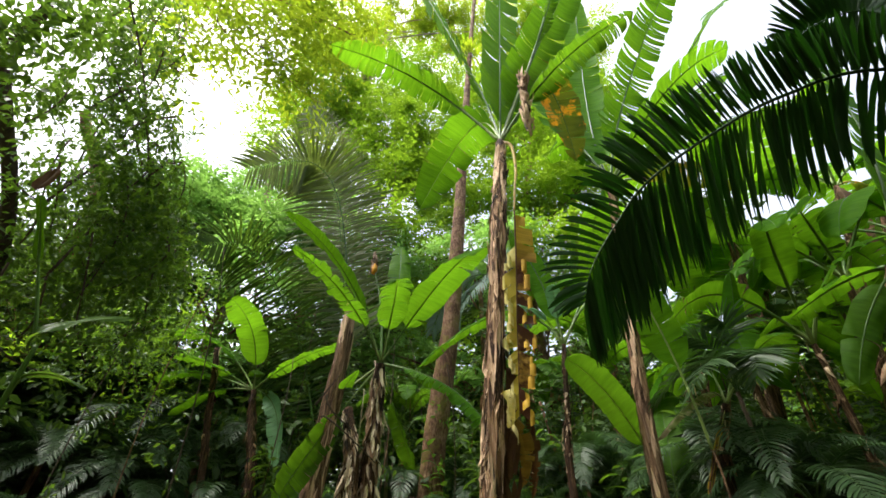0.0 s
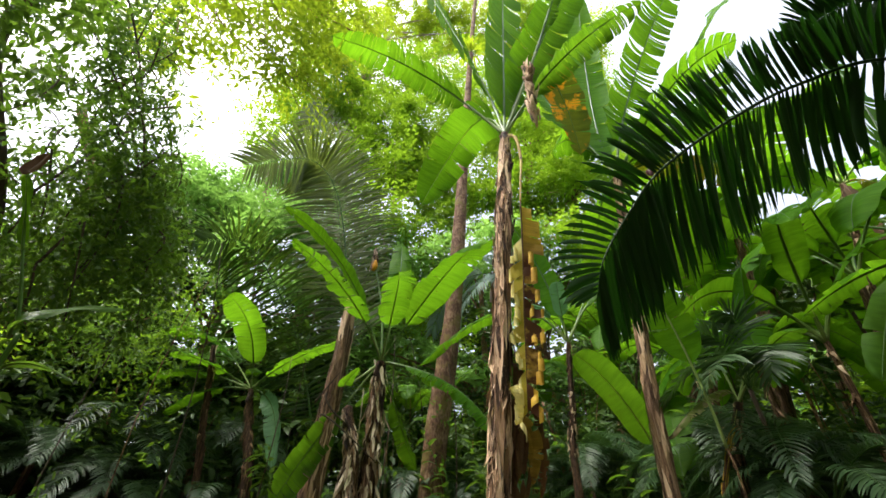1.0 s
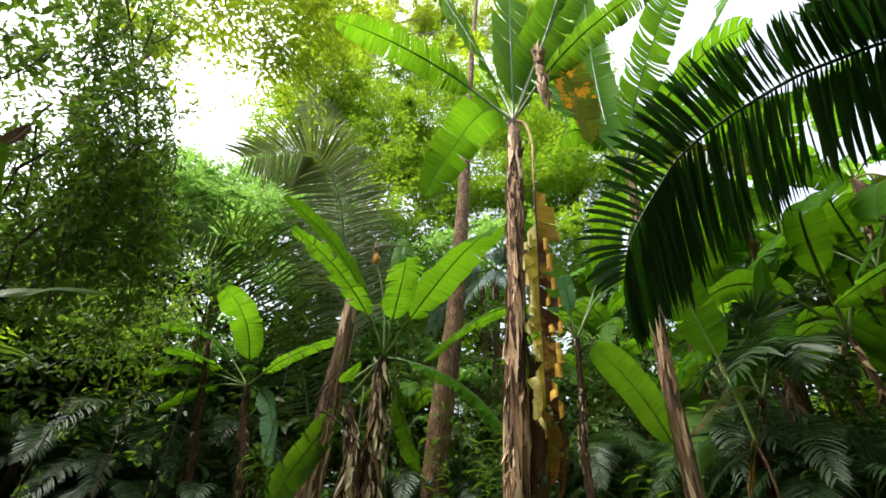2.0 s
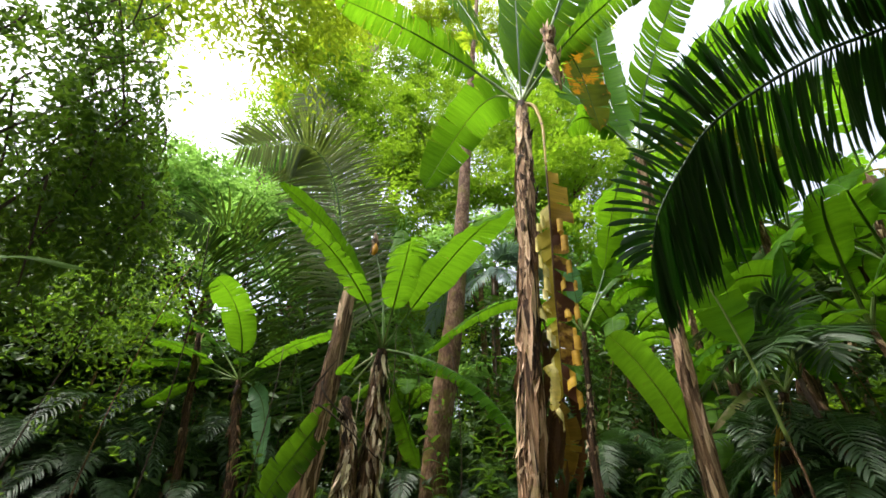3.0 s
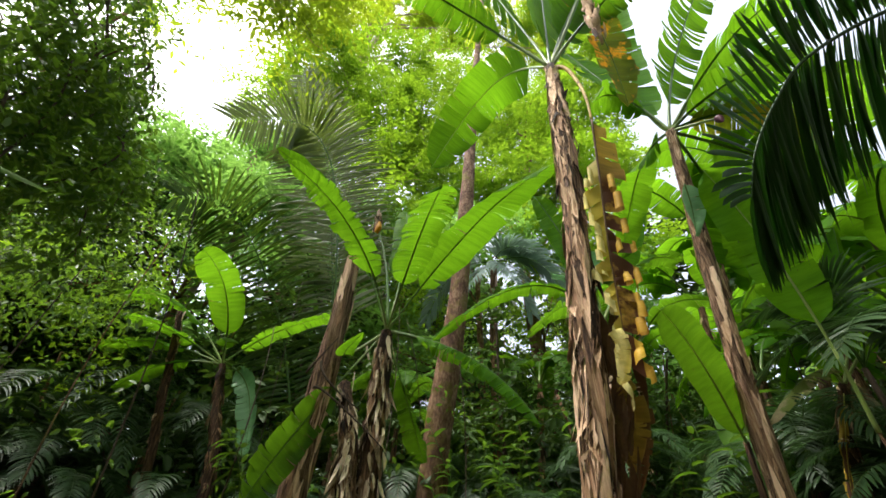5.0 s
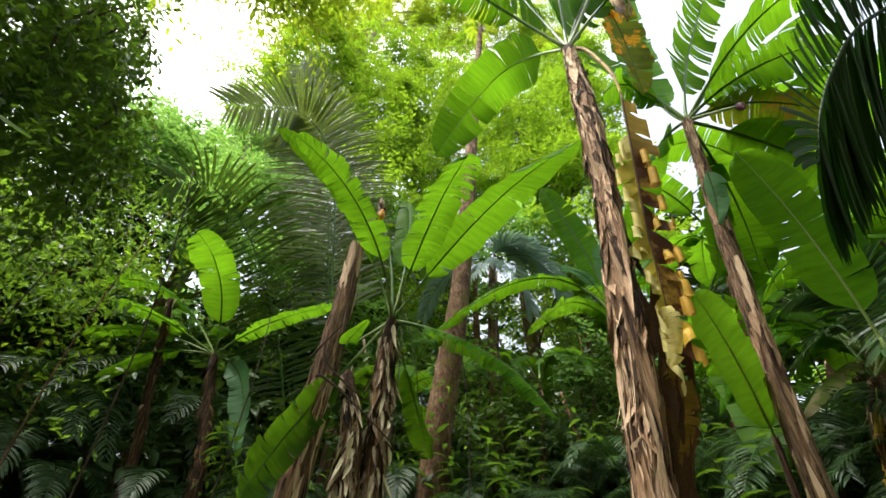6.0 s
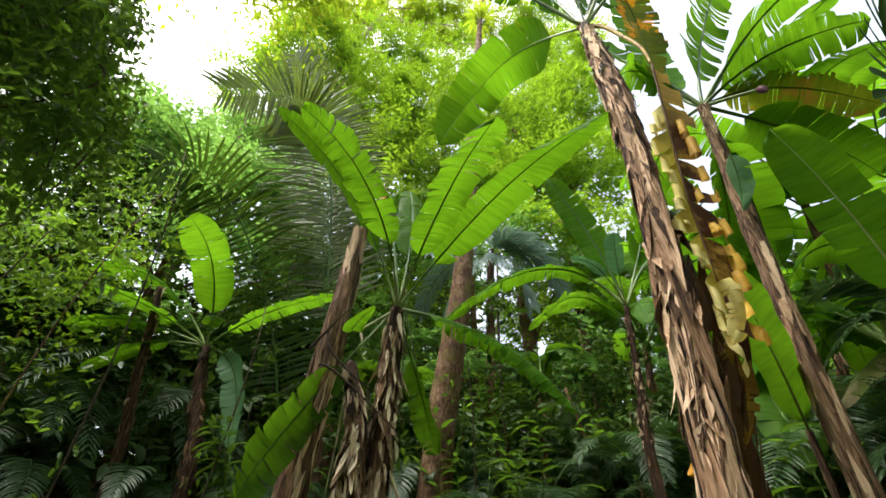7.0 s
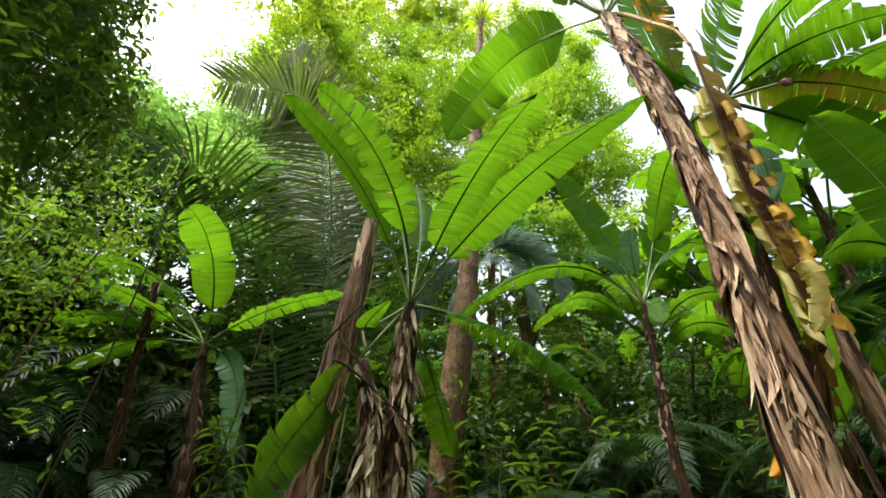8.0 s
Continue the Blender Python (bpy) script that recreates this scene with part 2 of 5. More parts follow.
def tube(line, radii, sides=8, rough=0.0, seed=0, closed=True):
    line = np.asarray(line, float)
    n, rng = len(line), np.random.default_rng(seed)
    radii = np.interp(np.linspace(0, 1, n), np.linspace(0, 1, len(radii)), radii)
    tan = np.gradient(line, axis=0)
    pts, uv, run = [], [], 0.0
    ref = np.array([1.0, 0.03, 0.02]) if abs(unit(tan[0])[2]) > 0.6 else np.array([0.0, 0.0, 1.0])
    lobes = rng.uniform(-1, 1, (n, sides))
    for i in range(n):
        t = unit(tan[i])
        a = unit(np.cross(ref, t))
        b = np.cross(t, a)
        if i:
            run += np.linalg.norm(line[i] - line[i - 1])
        for k in range(sides):
            w = 2 * math.pi * k / sides
            pts.append(line[i] + (a * math.cos(w) + b * math.sin(w)) * radii[i] * (1 + rough * lobes[i, k]))
            uv.append((k / sides, run))
    faces = [(i * sides + k, i * sides + (k + 1) % sides, (i + 1) * sides + (k + 1) % sides, (i + 1) * sides + k) for i in range(n - 1) for k in range(sides)]
    if closed:
        faces += [tuple(range(sides - 1, -1, -1)), tuple((n - 1) * sides + k for k in range(sides))]
    return np.array(pts), faces, np.array(uv)


def frames_along(line, up, twist=0.0):
    tan = np.gradient(line, axis=0)
    tan /= np.linalg.norm(tan, axis=1)[:, None] + 1e-9
    up = np.broadcast_to(np.asarray(up, float), tan.shape)
    nor = up - (up * tan).sum(1)[:, None] * tan
    nor /= np.linalg.norm(nor, axis=1)[:, None] + 1e-9
    side = np.cross(tan, nor)
    if twist:
        c, s = math.cos(radians(twist)), math.sin(radians(twist))
        nor, side = nor * c + side * s, side * c - nor * s
    return tan, nor, side


def blade(line, half, up=(0, 0, 1), twist=0.0, fold=25.0, droop=55.0, tears=10, gap=0.25, start=0.14, seed=0, ragged=0.1, curl=0.0, sides=(-1, 1), torn=0.5, uneven=8.0, power=4.0, cross=6, cap=0.03):
    """A banana leaf's blade: two halves along the midrib, torn across into strips that hang by different amounts."""
    rng = np.random.default_rng(seed)
    n = len(line) - 1
    tan, nor, side = frames_along(line, up, twist)
    along = np.linspace(0, 1, n + 1)
    length = np.linalg.norm(np.diff(line, axis=0), axis=1).sum()

    def at(arr, s):
        return np.stack([np.interp(s, along, arr[:, k]) for k in range(3)], -1)

    shapes = []
    for sgn in sides:
        cuts = np.sort(np.concatenate([[start, 1.0], rng.uniform(start + 0.05, 0.97, tears * 2)]))
        for lo, hi in zip(cuts[:-1], cuts[1:]):
            if hi - lo < 0.006:
                continue
            steps = max(2, int((hi - lo) * 42))
            s = np.linspace(lo, hi, steps + 1)[:, None]
            v = np.linspace(0, 1, cross + 1)[None, :]
            mid = 0.5 * (lo + hi)
            g = gap * rng.uniform(0.2, 1.0) if tears and rng.random() < torn else 0.0
            g = min(g, cap / max(hi - lo, 0.01), 0.85)
            se = np.clip(mid + (s - mid) * (1 - g * v ** 1.5), 0, 1)
            q = np.clip((s - start) / (1 - start), 0, 1)
            w = half * np.sqrt(np.clip(1 - (1 - np.clip(q / 0.24, 0, 1)) ** 2, 0, 1)) * np.sqrt(np.clip(1 - np.clip((q - 0.55) / 0.45, 0, 1) ** 2.4, 0, 1))
            w = w * (1 - (ragged * rng.uniform(0, 1) if rng.random() < 0.6 else 0)) + 0.004
            dr = droop + rng.normal(0, uneven if tears else 3)
            ang = np.radians(fold - dr * v - curl * v ** power)
            step = w / cross
            dx = np.concatenate([np.zeros((1, 1)), np.cumsum(np.cos(ang[:, 1:]), axis=1)], axis=1) * step
            dz = np.concatenate([np.zeros((1, 1)), np.cumsum(np.sin(ang[:, 1:]), axis=1)], axis=1) * step
            wave = 0.012 * np.sin(14 * s * length + sgn + 3 * v) * v + 0.006 * rng.normal(0, 1) * v
            sf = np.broadcast_to(se, (steps + 1, cross + 1)).ravel()
            P = at(line, sf) + at(side, sf) * (sgn * dx).ravel()[:, None] + at(nor, sf) * (dz + wave).ravel()[:, None] + at(tan, sf) * (0.12 * dx).ravel()[:, None]
            m = cross + 1
            f = [(i * m + j, (i + 1) * m + j, (i + 1) * m + j + 1, i * m + j + 1)[::sgn] for i in range(steps) for j in range(cross)]
            uv = np.stack([np.broadcast_to(sgn * v, (steps + 1, m)).ravel(), sf * length], -1)
            shapes.append((P, f, uv))
    return joined(shapes)


def banana_leaf(parent, base, mid, tip, half, mat=None, rib=None, label="", name="leaf", rib_r=0.016, **kw):
    line = arc(base, mid, tip, 40)
    leaf = link(name, blade(line, half, **kw), mat or BANANA, parent, label)
    link("midrib", tube(line[::2] - np.array([0, 0, 0.003]), [rib_r * 1.5, rib_r, rib_r * 0.6, rib_r * 0.2], 6), rib or GREEN_RIB, leaf)
    k = max(3, int(kw.get("start", 0.14) * 36))
    if k > 4:
        link("petiole", tube(line[:k] - np.array([0, 0, 0.004]), [rib_r * 1.6, rib_r * 1.1], 8), PALE_RIB, leaf)
    return leaf


def fibrous_stem(line, radii, seed=0, sides=26):
    """A banana pseudostem: overlapping sheaths, so its outline is ridged lengthwise and lumpy."""
    line = np.asarray(line, float)
    length = np.linalg.norm(np.diff(line, axis=0), axis=1)
    run = np.concatenate([[0], np.cumsum(length)])
    n = max(12, int(run[-1] / 0.045))
    s = np.linspace(0, run[-1], n)
    fine = np.stack([np.interp(s, run, line[:, k]) for k in range(3)], -1)
    pts, faces, uv = tube(fine, radii, sides)
    axis = np.repeat(fine, sides, axis=0)
    for k in range(len(pts)):
        w, h = 2 * math.pi * (k % sides) / sides, s[k // sides]
        c, d = math.cos(w), math.sin(w)
        f = 0.16 * noise.noise((c * 1.6 + seed, d * 1.6, h * 0.9)) + 0.24 * noise.noise((c * 4.5, d * 4.5 + seed, h * 1.3)) + 0.10 * noise.noise((c * 10, d * 10, h * 6 + seed))
        pts[k] = axis[k] + (pts[k] - axis[k]) * (1 + f)
    return pts, faces, uv


def shreds(line, radii, count, size, seed=0, low=0.0, high=1.0, flare=0.5, hang=False, wide=0.42, toward=None):
    """Peeling sheath remnants on a banana stem: crumpled, pointed flakes that lift off it, or long rags that hang."""
    rng = np.random.default_rng(seed)
    line = np.asarray(line, float)
    along = np.linspace(0, 1, len(line))
    out = []
    for _ in range(count):
        h = rng.uniform(low, high)
        c = np.array([np.interp(h, along, line[:, k]) for k in range(3)])
        ax = unit(np.array([np.interp(min(1, h + 0.03), along, line[:, k]) - np.interp(max(0, h - 0.03), along, line[:, k]) for k in range(3)]))
        r = np.interp(h, np.linspace(0, 1, len(radii)), radii)
        w0 = rng.uniform(0, 2 * math.pi)
        if toward is not None and rng.random() < 0.62:
            w0 = radians(toward + rng.normal(0, 40))
        rad = unit(np.cross(ax, (math.cos(w0), math.sin(w0), 0.05)))
        tang = np.cross(ax, rad)
        ln, wd = size * rng.uniform(0.4, 1.6), size * wide * rng.uniform(0.35, 1.3)
        down = -1 if hang or rng.random() < 0.8 else 1
        fl, tw = flare * rng.uniform(0.1, 1.25) ** 1.5, rng.uniform(-1.0, 1.0)
        p, f, uv = [], [], []
        rows, power = 6, rng.uniform(0.9, 2.2)
        for i in range(rows):
            s = i / (rows - 1)
            if hang:
                outw = r * 1.0 + ln * fl * 0.5 * math.sin(min(1.0, s * 1.6) * 1.4)
                drop = ax * down * ln * s
            else:
                outw = r * 1.03 + ln * fl * 0.7 * s ** 1.7
                drop = ax * down * ln * s * (1 - 0.4 * fl * s)
            wid = wd * (1 - 0.92 * s ** power)
            for k in (-1, 0, 1):
                q = c + drop + rad * (outw + (0.22 * (1 - abs(k)) - 0.1) * wid) + tang * (k * wid * 0.5 + tw * 0.3 * ln * s * s) + rad * k * tw * s * wid * 0.6
                p.append(q + rng.normal(0, 0.05, 3) * wd)
                uv.append((k, s * ln))
        for i in range(rows - 1):
            for k in range(2):
                f.append((i * 3 + k, i * 3 + k + 1, i * 3 + k + 4, i * 3 + k + 3))
        out.append((np.array(p), f, np.array(uv)))
    return joined(out)


def leaflet(start, way, length, width, sag, nor, seed=0, segs=6, blunt=4.5):
    """One palm leaflet: a long pointed strip folded along its middle that bends down under its weight."""
    p, f, uv = [], [], []
    q, d = np.array(start, float), unit(way)
    for i in range(segs + 1):
        s = i / segs
        w = width * (0.35 + 0.65 * min(1, s / 0.12)) * max(0.04, (1 - s ** blunt))
        sd = unit(np.cross(d, nor))
        n2 = np.cross(sd, d)
        p += [q - sd * w + n2 * w * 0.25, q.copy(), q + sd * w + n2 * w * 0.25]
        uv += [(-1, s * length), (0, s * length), (1, s * length)]
        d = unit(d + np.array([0, 0, -sag / segs * (0.4 + 1.2 * s)]))
        q = q + d * length / segs
    for i in range(segs):
        for k in range(2):
            f.append((i * 3 + k, i * 3 + k + 1, i * 3 + k + 4, i * 3 + k + 3))
    return np.array(p), f, np.array(uv)


def palm_frond(parent, points, count, length, width, mat, rib=None, up=(0, 0, 1), lift=0.25, sag=0.6, sweep=0.6, start=0.1, seed=0, single=False, name="frond", label="", rib_r=0.018, twist=0.0, shape=0.6, segs=6, low_len=1.0, far_sweep=None, blunt=4.5, far_hang=0.0, wobble=0.05, near_pull=None, far_gap=0.0, near_wide=1.0, base_wide=0.0, far_rows=1, near_rows=1, thin_tip=False):
    """A feather palm's frond: a bowed rachis with leaflets along both sides."""
    rng = np.random.default_rng(seed)
    line = spline(points, 14) if len(points) > 3 else arc(*points, 42)
    frond = link(name, tube(line[::2], [rib_r, rib_r * 0.75, rib_r * 0.45, rib_r * 0.12], 6), rib or DARK_RIB, parent, label)
    tan, nor, side = frames_along(line, up, twist)
    along = np.linspace(0, 1, len(line))
    shapes = []
    for i in range(count):
        s = start + (0.995 - start) * (i + rng.uniform(-0.25, 0.25)) / (count - 1)
        s = min(max(s, 0), 0.998)
        c, t, n, d = ([np.interp(s, along, a[:, k]) for k in range(3)] for a in (line, tan, nor, side))
        c, t, n, d = (np.array(v) for v in (c, t, n, d))
        x = (s - start) / (1 - start)
        ln = length * (0.35 + 0.65 * math.sin(math.pi * min(1, 0.12 + 0.88 * x) ** shape) ** 0.7) * rng.uniform(0.88, 1.08)
        for sgn in (-1,) * (near_rows if x < 0.6 else 1) + (1,) * far_rows:
            if sgn > 0 and rng.random() < far_gap * min(1.0, 2 * x):
                continue
            if thin_tip and ((sgn < 0 and x > 0.55 and i % 2) or (sgn > 0 and x > 0.8 and rng.random() < 0.5)):
                continue
            l2 = ln * (low_len if sgn < 0 else 1.0)
            fw = (far_sweep if sgn > 0 and far_sweep is not None else sweep) + 1.1 * max(0, x - 0.75) * 4 * 0.6 + rng.normal(0, 0.06)
            way = d * sgn + t * fw + n * (lift + rng.normal(0, wobble))
            if sgn < 0 and near_pull is not None:
                way = unit(way) + np.asarray(near_pull)
            if sgn > 0 and far_hang:
                way = 0.35 * unit(way) + far_hang * np.array([0, 0.7, -1.0]) + rng.normal(0, wobble, 3)
            shapes.append(leaflet(c, way, l2, width * (1 + base_wide * (1 - x)) * (near_wide if sgn < 0 else 1.0) * rng.uniform(0.8, 1.1), sag * rng.uniform(0.75, 1.25), unit(n + wobble * 3 * rng.normal(0, 1, 3)), segs=segs, blunt=blunt))
    if single:
        for sh in shapes:
            link("leaflet", sh, mat, frond)
    else:
        tagged(link("foliage", joined(shapes), mat, frond), kind="stuff")
    return frond


def leaf_cloud(centres, count, size, seed=0, squash=0.7, hang=0.3, shell=0.45, wide=0.42, clump=0, spread=0.35):
    """Many small leaves in loose clumps round the centres (x, y, z, radius); each a folded, pointed oval."""
    rng = np.random.default_rng(seed)
    cs = np.asarray(centres, float)
    wts = cs[:, 3] ** 2 / (cs[:, 3] ** 2).sum()
    pick = rng.choice(len(cs), count, p=wts)
    d = rng.normal(0, 1, (count, 3))
    d /= np.linalg.norm(d, axis=1)[:, None]
    rad = cs[pick, 3] * rng.uniform(shell ** 3, 1, count) ** (1 / 3)
    if clump:
        tw = rng.normal(0, 1, (len(cs), clump, 3))
        tw /= np.linalg.norm(tw, axis=2)[:, :, None]
        tr = rng.uniform(0.35, 1.0, (len(cs), clump))
        sub = rng.integers(0, clump, count)
        pos = tw[pick, sub] * (tr[pick, sub] * cs[pick, 3])[:, None] + rng.normal(0, 1, (count, 3)) * (spread * cs[pick, 3])[:, None] * 0.55
    else:
        pos = d * rad[:, None]
    pos[:, 2] *= squash
    pos += cs[pick, :3]
    ax = rng.normal(0, 1, (count, 3))
    ax[:, 2] = ax[:, 2] * 0.5 - hang
    ax /= np.linalg.norm(ax, axis=1)[:, None]
    nr = rng.normal(0, 0.55, (count, 3))
    nr[:, 2] += 1
    sd = np.cross(ax, nr)
    sd /= np.linalg.norm(sd, axis=1)[:, None] + 1e-9
    up = np.cross(sd, ax)
    ln = size * rng.uniform(0.6, 1.25, count)[:, None]
    w = ln * wide
    a, b = pos, pos + ax * ln
    m1, m2 = pos + ax * ln * 0.35, pos + ax * ln * 0.7
    pts = np.stack([a, m1 - sd * w * 0.5 + up * w * 0.18, m2 - sd * w * 0.36 + up * w * 0.12, b, m2 + sd * w * 0.36 + up * w * 0.12, m1 + sd * w * 0.5 + up * w * 0.18], 1).reshape(-1, 3)
    k = np.arange(count)[:, None] * 6
    faces = np.concatenate([np.hstack([k, k + 1, k + 2, k + 3]), np.hstack([k, k + 3, k + 4, k + 5])])
    return pts, faces, None


def bough_cloud(centres, count, size, seed=0, squash=0.75, per=9, fans=6, hang=0.15, wide=0.44, tilt=0.3):
    """Leaves in flat sprays that fan out from boughs, tier over tier, round the centres (x, y, z, radius)."""
    rng = np.random.default_rng(seed)
    cs = np.asarray(centres, float)
    nb = max(1, count // (per * fans))
    pick = rng.choice(len(cs), nb, p=cs[:, 3] ** 2 / (cs[:, 3] ** 2).sum())
    d = rng.normal(0, 1, (nb, 3))
    d /= np.linalg.norm(d, axis=1)[:, None]
    org = cs[pick, :3] + d * (cs[pick, 3] * rng.uniform(0.05, 1, nb) ** 0.45)[:, None] * [1, 1, squash]
    axis = d * [1, 1, 0] + rng.normal(0, 0.5, (nb, 3)) * [1, 1, 0.35]
    axis /= np.linalg.norm(axis, axis=1)[:, None]
    nor = rng.normal(0, tilt, (nb, 3)) + [0, 0, 1]
    lat = np.cross(nor, axis)
    lat /= np.linalg.norm(lat, axis=1)[:, None]
    nor = np.cross(axis, lat)
    reach = size * 4.6 * rng.uniform(0.7, 1.25, nb)
    # sprays of each bough
    ang = np.radians(np.linspace(-75, 75, fans)[None, :] + rng.normal(0, 9, (nb, fans)))
    sdir = axis[:, None, :] * np.cos(ang)[..., None] + lat[:, None, :] * np.sin(ang)[..., None]
    sorg = org[:, None, :] + axis[:, None, :] * (reach[:, None] * (0.55 * np.cos(ang) ** 2 * rng.uniform(0.3, 1, (nb, fans))))[..., None]
    slen = reach[:, None] * rng.uniform(0.55, 1.0, (nb, fans))
    # leaves of each spray
    u = (np.arange(per) + 0.5) / per
    flip = np.where(np.arange(per) % 2, 1.0, -1.0)
    lside = np.cross(np.broadcast_to(nor[:, None, :], sdir.shape), sdir)
    pos = sorg[:, :, None, :] + sdir[:, :, None, :] * (slen[..., None] * u)[..., None]
    pos = pos - np.array([0, 0, 1.0]) * (hang * slen[..., None] * u ** 2)[..., None]
    n = nb * fans * per
    ax = sdir[:, :, None, :] * 0.65 + lside[:, :, None, :] * flip[None, None, :, None] * 0.8 + rng.normal(0, 0.25, (nb, fans, per, 3)) - np.array([0, 0, hang])
    ax = ax.reshape(n, 3)
    ax /= np.linalg.norm(ax, axis=1)[:, None]
    nr = np.broadcast_to(nor[:, None, None, :], (nb, fans, per, 3)).reshape(n, 3) + rng.normal(0, 0.35, (n, 3))
    sd = np.cross(ax, nr)
    sd /= np.linalg.norm(sd, axis=1)[:, None] + 1e-9
    up = np.cross(sd, ax)
    ln = (size * (1.1 - 0.5 * u) * np.ones((nb, fans, 1))).reshape(n) * rng.uniform(0.75, 1.2, n)
    ln = ln[:, None]
    w, pos = ln * wide, pos.reshape(n, 3) + rng.normal(0, 0.1, (n, 3)) * size
    m1, m2 = pos + ax * ln * 0.35, pos + ax * ln * 0.7
    pts = np.stack([pos, m1 - sd * w * 0.5 + up * w * 0.18, m2 - sd * w * 0.36 + up * w * 0.12, pos + ax * ln, m2 + sd * w * 0.36 + up * w * 0.12, m1 + sd * w * 0.5 + up * w * 0.18], 1).reshape(-1, 3)
    k = np.arange(n)[:, None] * 6
    return pts, np.concatenate([np.hstack([k, k + 1, k + 2, k + 3]), np.hstack([k, k + 3, k + 4, k + 5])]), None


def sheath_strips(line, radii, count, length, width, seed=0, low=0.0, high=1.0, lift=0.2, toward=None, edge=0.5, upward=0.2, taper=2.5):
    """Long dry sheath strips that lie along a banana stem, their edges curled up and their ends peeled off it."""
    rng = np.random.default_rng(seed)
    line = np.asarray(line, float)
    run = np.concatenate([[0], np.cumsum(np.linalg.norm(np.diff(line, axis=0), axis=1))])
    total, rr = run[-1], np.linspace(0, 1, len(radii))
    cols, rows, out = (-1.0, -0.4, 0.4, 1.0), 8, []
    for _ in range(count):
        h, w0 = rng.uniform(low, high) * total, rng.uniform(0, 2 * math.pi)
        if toward is not None and rng.random() < 0.65:
            w0 = radians(toward + rng.normal(0, 48))
        ln, wd = length * rng.uniform(0.35, 1.3), width * rng.uniform(0.5, 1.35)
        way = 1 if rng.random() < upward else -1
        drift, lf, turn = rng.normal(0, 0.25), lift * rng.uniform(0.05, 1.0) ** 1.6, rng.normal(0, 0.5)
        one = edge * rng.uniform(-0.3, 1.0, 2)
        p, f, uv = [], [], []
        for i in range(rows):
            s = i / (rows - 1)
            q = min(max(h + way * ln * s * (1 - 0.3 * lf), 0.0), total)
            c = np.array([np.interp(q, run, line[:, k]) for k in range(3)])
            r = np.interp(q / total, rr, radii)
            ww = wd * (0.45 + 0.55 * min(1.0, s / 0.2)) * max(0.05, 1 - s ** taper) * rng.uniform(0.8, 1.15)
            for k in cols:
                a = w0 + drift * s + 0.5 * k * ww / r + turn * s * s * 0.4
                off = r * 1.05 + ln * lf * 0.55 * s ** 2 + (one[0] if k < 0 else one[1]) * ww * k * k * (0.25 + 0.6 * s) + rng.normal(0, 0.03) * wd
                p.append(c + np.array([math.cos(a), math.sin(a), 0.0]) * off)
                uv.append((k, s * ln))
        for i in range(rows - 1):
            for k in range(3):
                f.append((i * 4 + k, i * 4 + k + 1, i * 4 + k + 5, i * 4 + k + 4))
        out.append((np.array(p), f, np.array(uv)))
    return joined(out)


def rolled_half(line, side_sign, strips, flat, roll, turns, up, seed=0, slump=0.2, first=0.0, last=1.0, tilt=0.0, top_flat=0.0):
    """One half of a dead banana leaf: torn across into strips whose outer ends have rolled up into scrolls."""
    rng = np.random.default_rng(seed)
    tan, nor, side = frames_along(line, up)
    along = np.linspace(0, 1, len(line))
    length = np.linalg.norm(np.diff(line, axis=0), axis=1).sum()
    cuts = np.concatenate([[first], np.sort(first + (last - first) * (np.arange(1, strips) + rng.uniform(-0.33, 0.33, strips - 1)) / strips), [last]])
    shapes = []
    for lo, hi in zip(cuts[:-1], cuts[1:]):
        mid = 0.5 * (lo + hi)
        env = math.sin(math.pi * min(0.93, 0.16 + 0.84 * mid)) ** 0.5
        fl, rc = flat * rng.uniform(0.45, 1.4) * env, roll * rng.uniform(0.75, 1.3)
        total = radians(turns * rng.uniform(0.55, 1.2))
        if mid < top_flat:
            fl, total = flat * 1.6 * env, radians(rng.uniform(-5, 25))
        fl *= min(1.0, 0.4 + 8.0 * (mid - first))
        steps, bend = 4, 10
        seg = np.concatenate([np.full(steps, fl / steps), np.full(bend, rc * max(total, 0.35) / bend)])
        ang = np.concatenate([np.full(steps, radians(tilt + rng.normal(0, 7))), radians(tilt) + np.linspace(0, total, bend)])
        dx, dz = (np.concatenate([[0], np.cumsum(seg * g(ang))]) for g in (np.cos, np.sin))
        run = np.concatenate([[0], np.cumsum(seg)])
        v = run / run[-1]
        skew, gap, m = slump * (0.3 if mid < top_flat else rng.uniform(-0.2, 1.6)), rng.uniform(0.05, 0.35) * (0.08 if mid < top_flat else 1.0), len(run)
        out = np.clip((run - fl) / (run[-1] - fl), 0, 1) ** 0.5
        p, uv = [], []
        for i in range(5):
            e = i / 4
            s = np.clip(mid + (lo + (hi - lo) * e - mid) * (1 - gap * out) + rng.normal(0, 0.002), 0, 1)
            c, t, n, d = (np.stack([np.interp(s, along, a[:, k]) for k in range(3)], -1) for a in (line, tan, nor, side))
            wob = 0.006 * np.sin(7 * v + 3 * e + seed)
            p.append(c + d * (side_sign * dx)[:, None] + n * (dz + wob + 0.01 * (e - 0.5) * v)[:, None] + t * (skew * run)[:, None])
            uv.append(np.stack([side_sign * np.where(run <= fl, 0.55 * run / fl, 0.82 + 0.18 * out), s * length], -1))
        f = [(i * m + j, (i + 1) * m + j, (i + 1) * m + j + 1, i * m + j + 1) for i in range(4) for j in range(m - 1)]
        shapes.append((np.concatenate(p), f, np.concatenate(uv)))
    return joined(shapes)


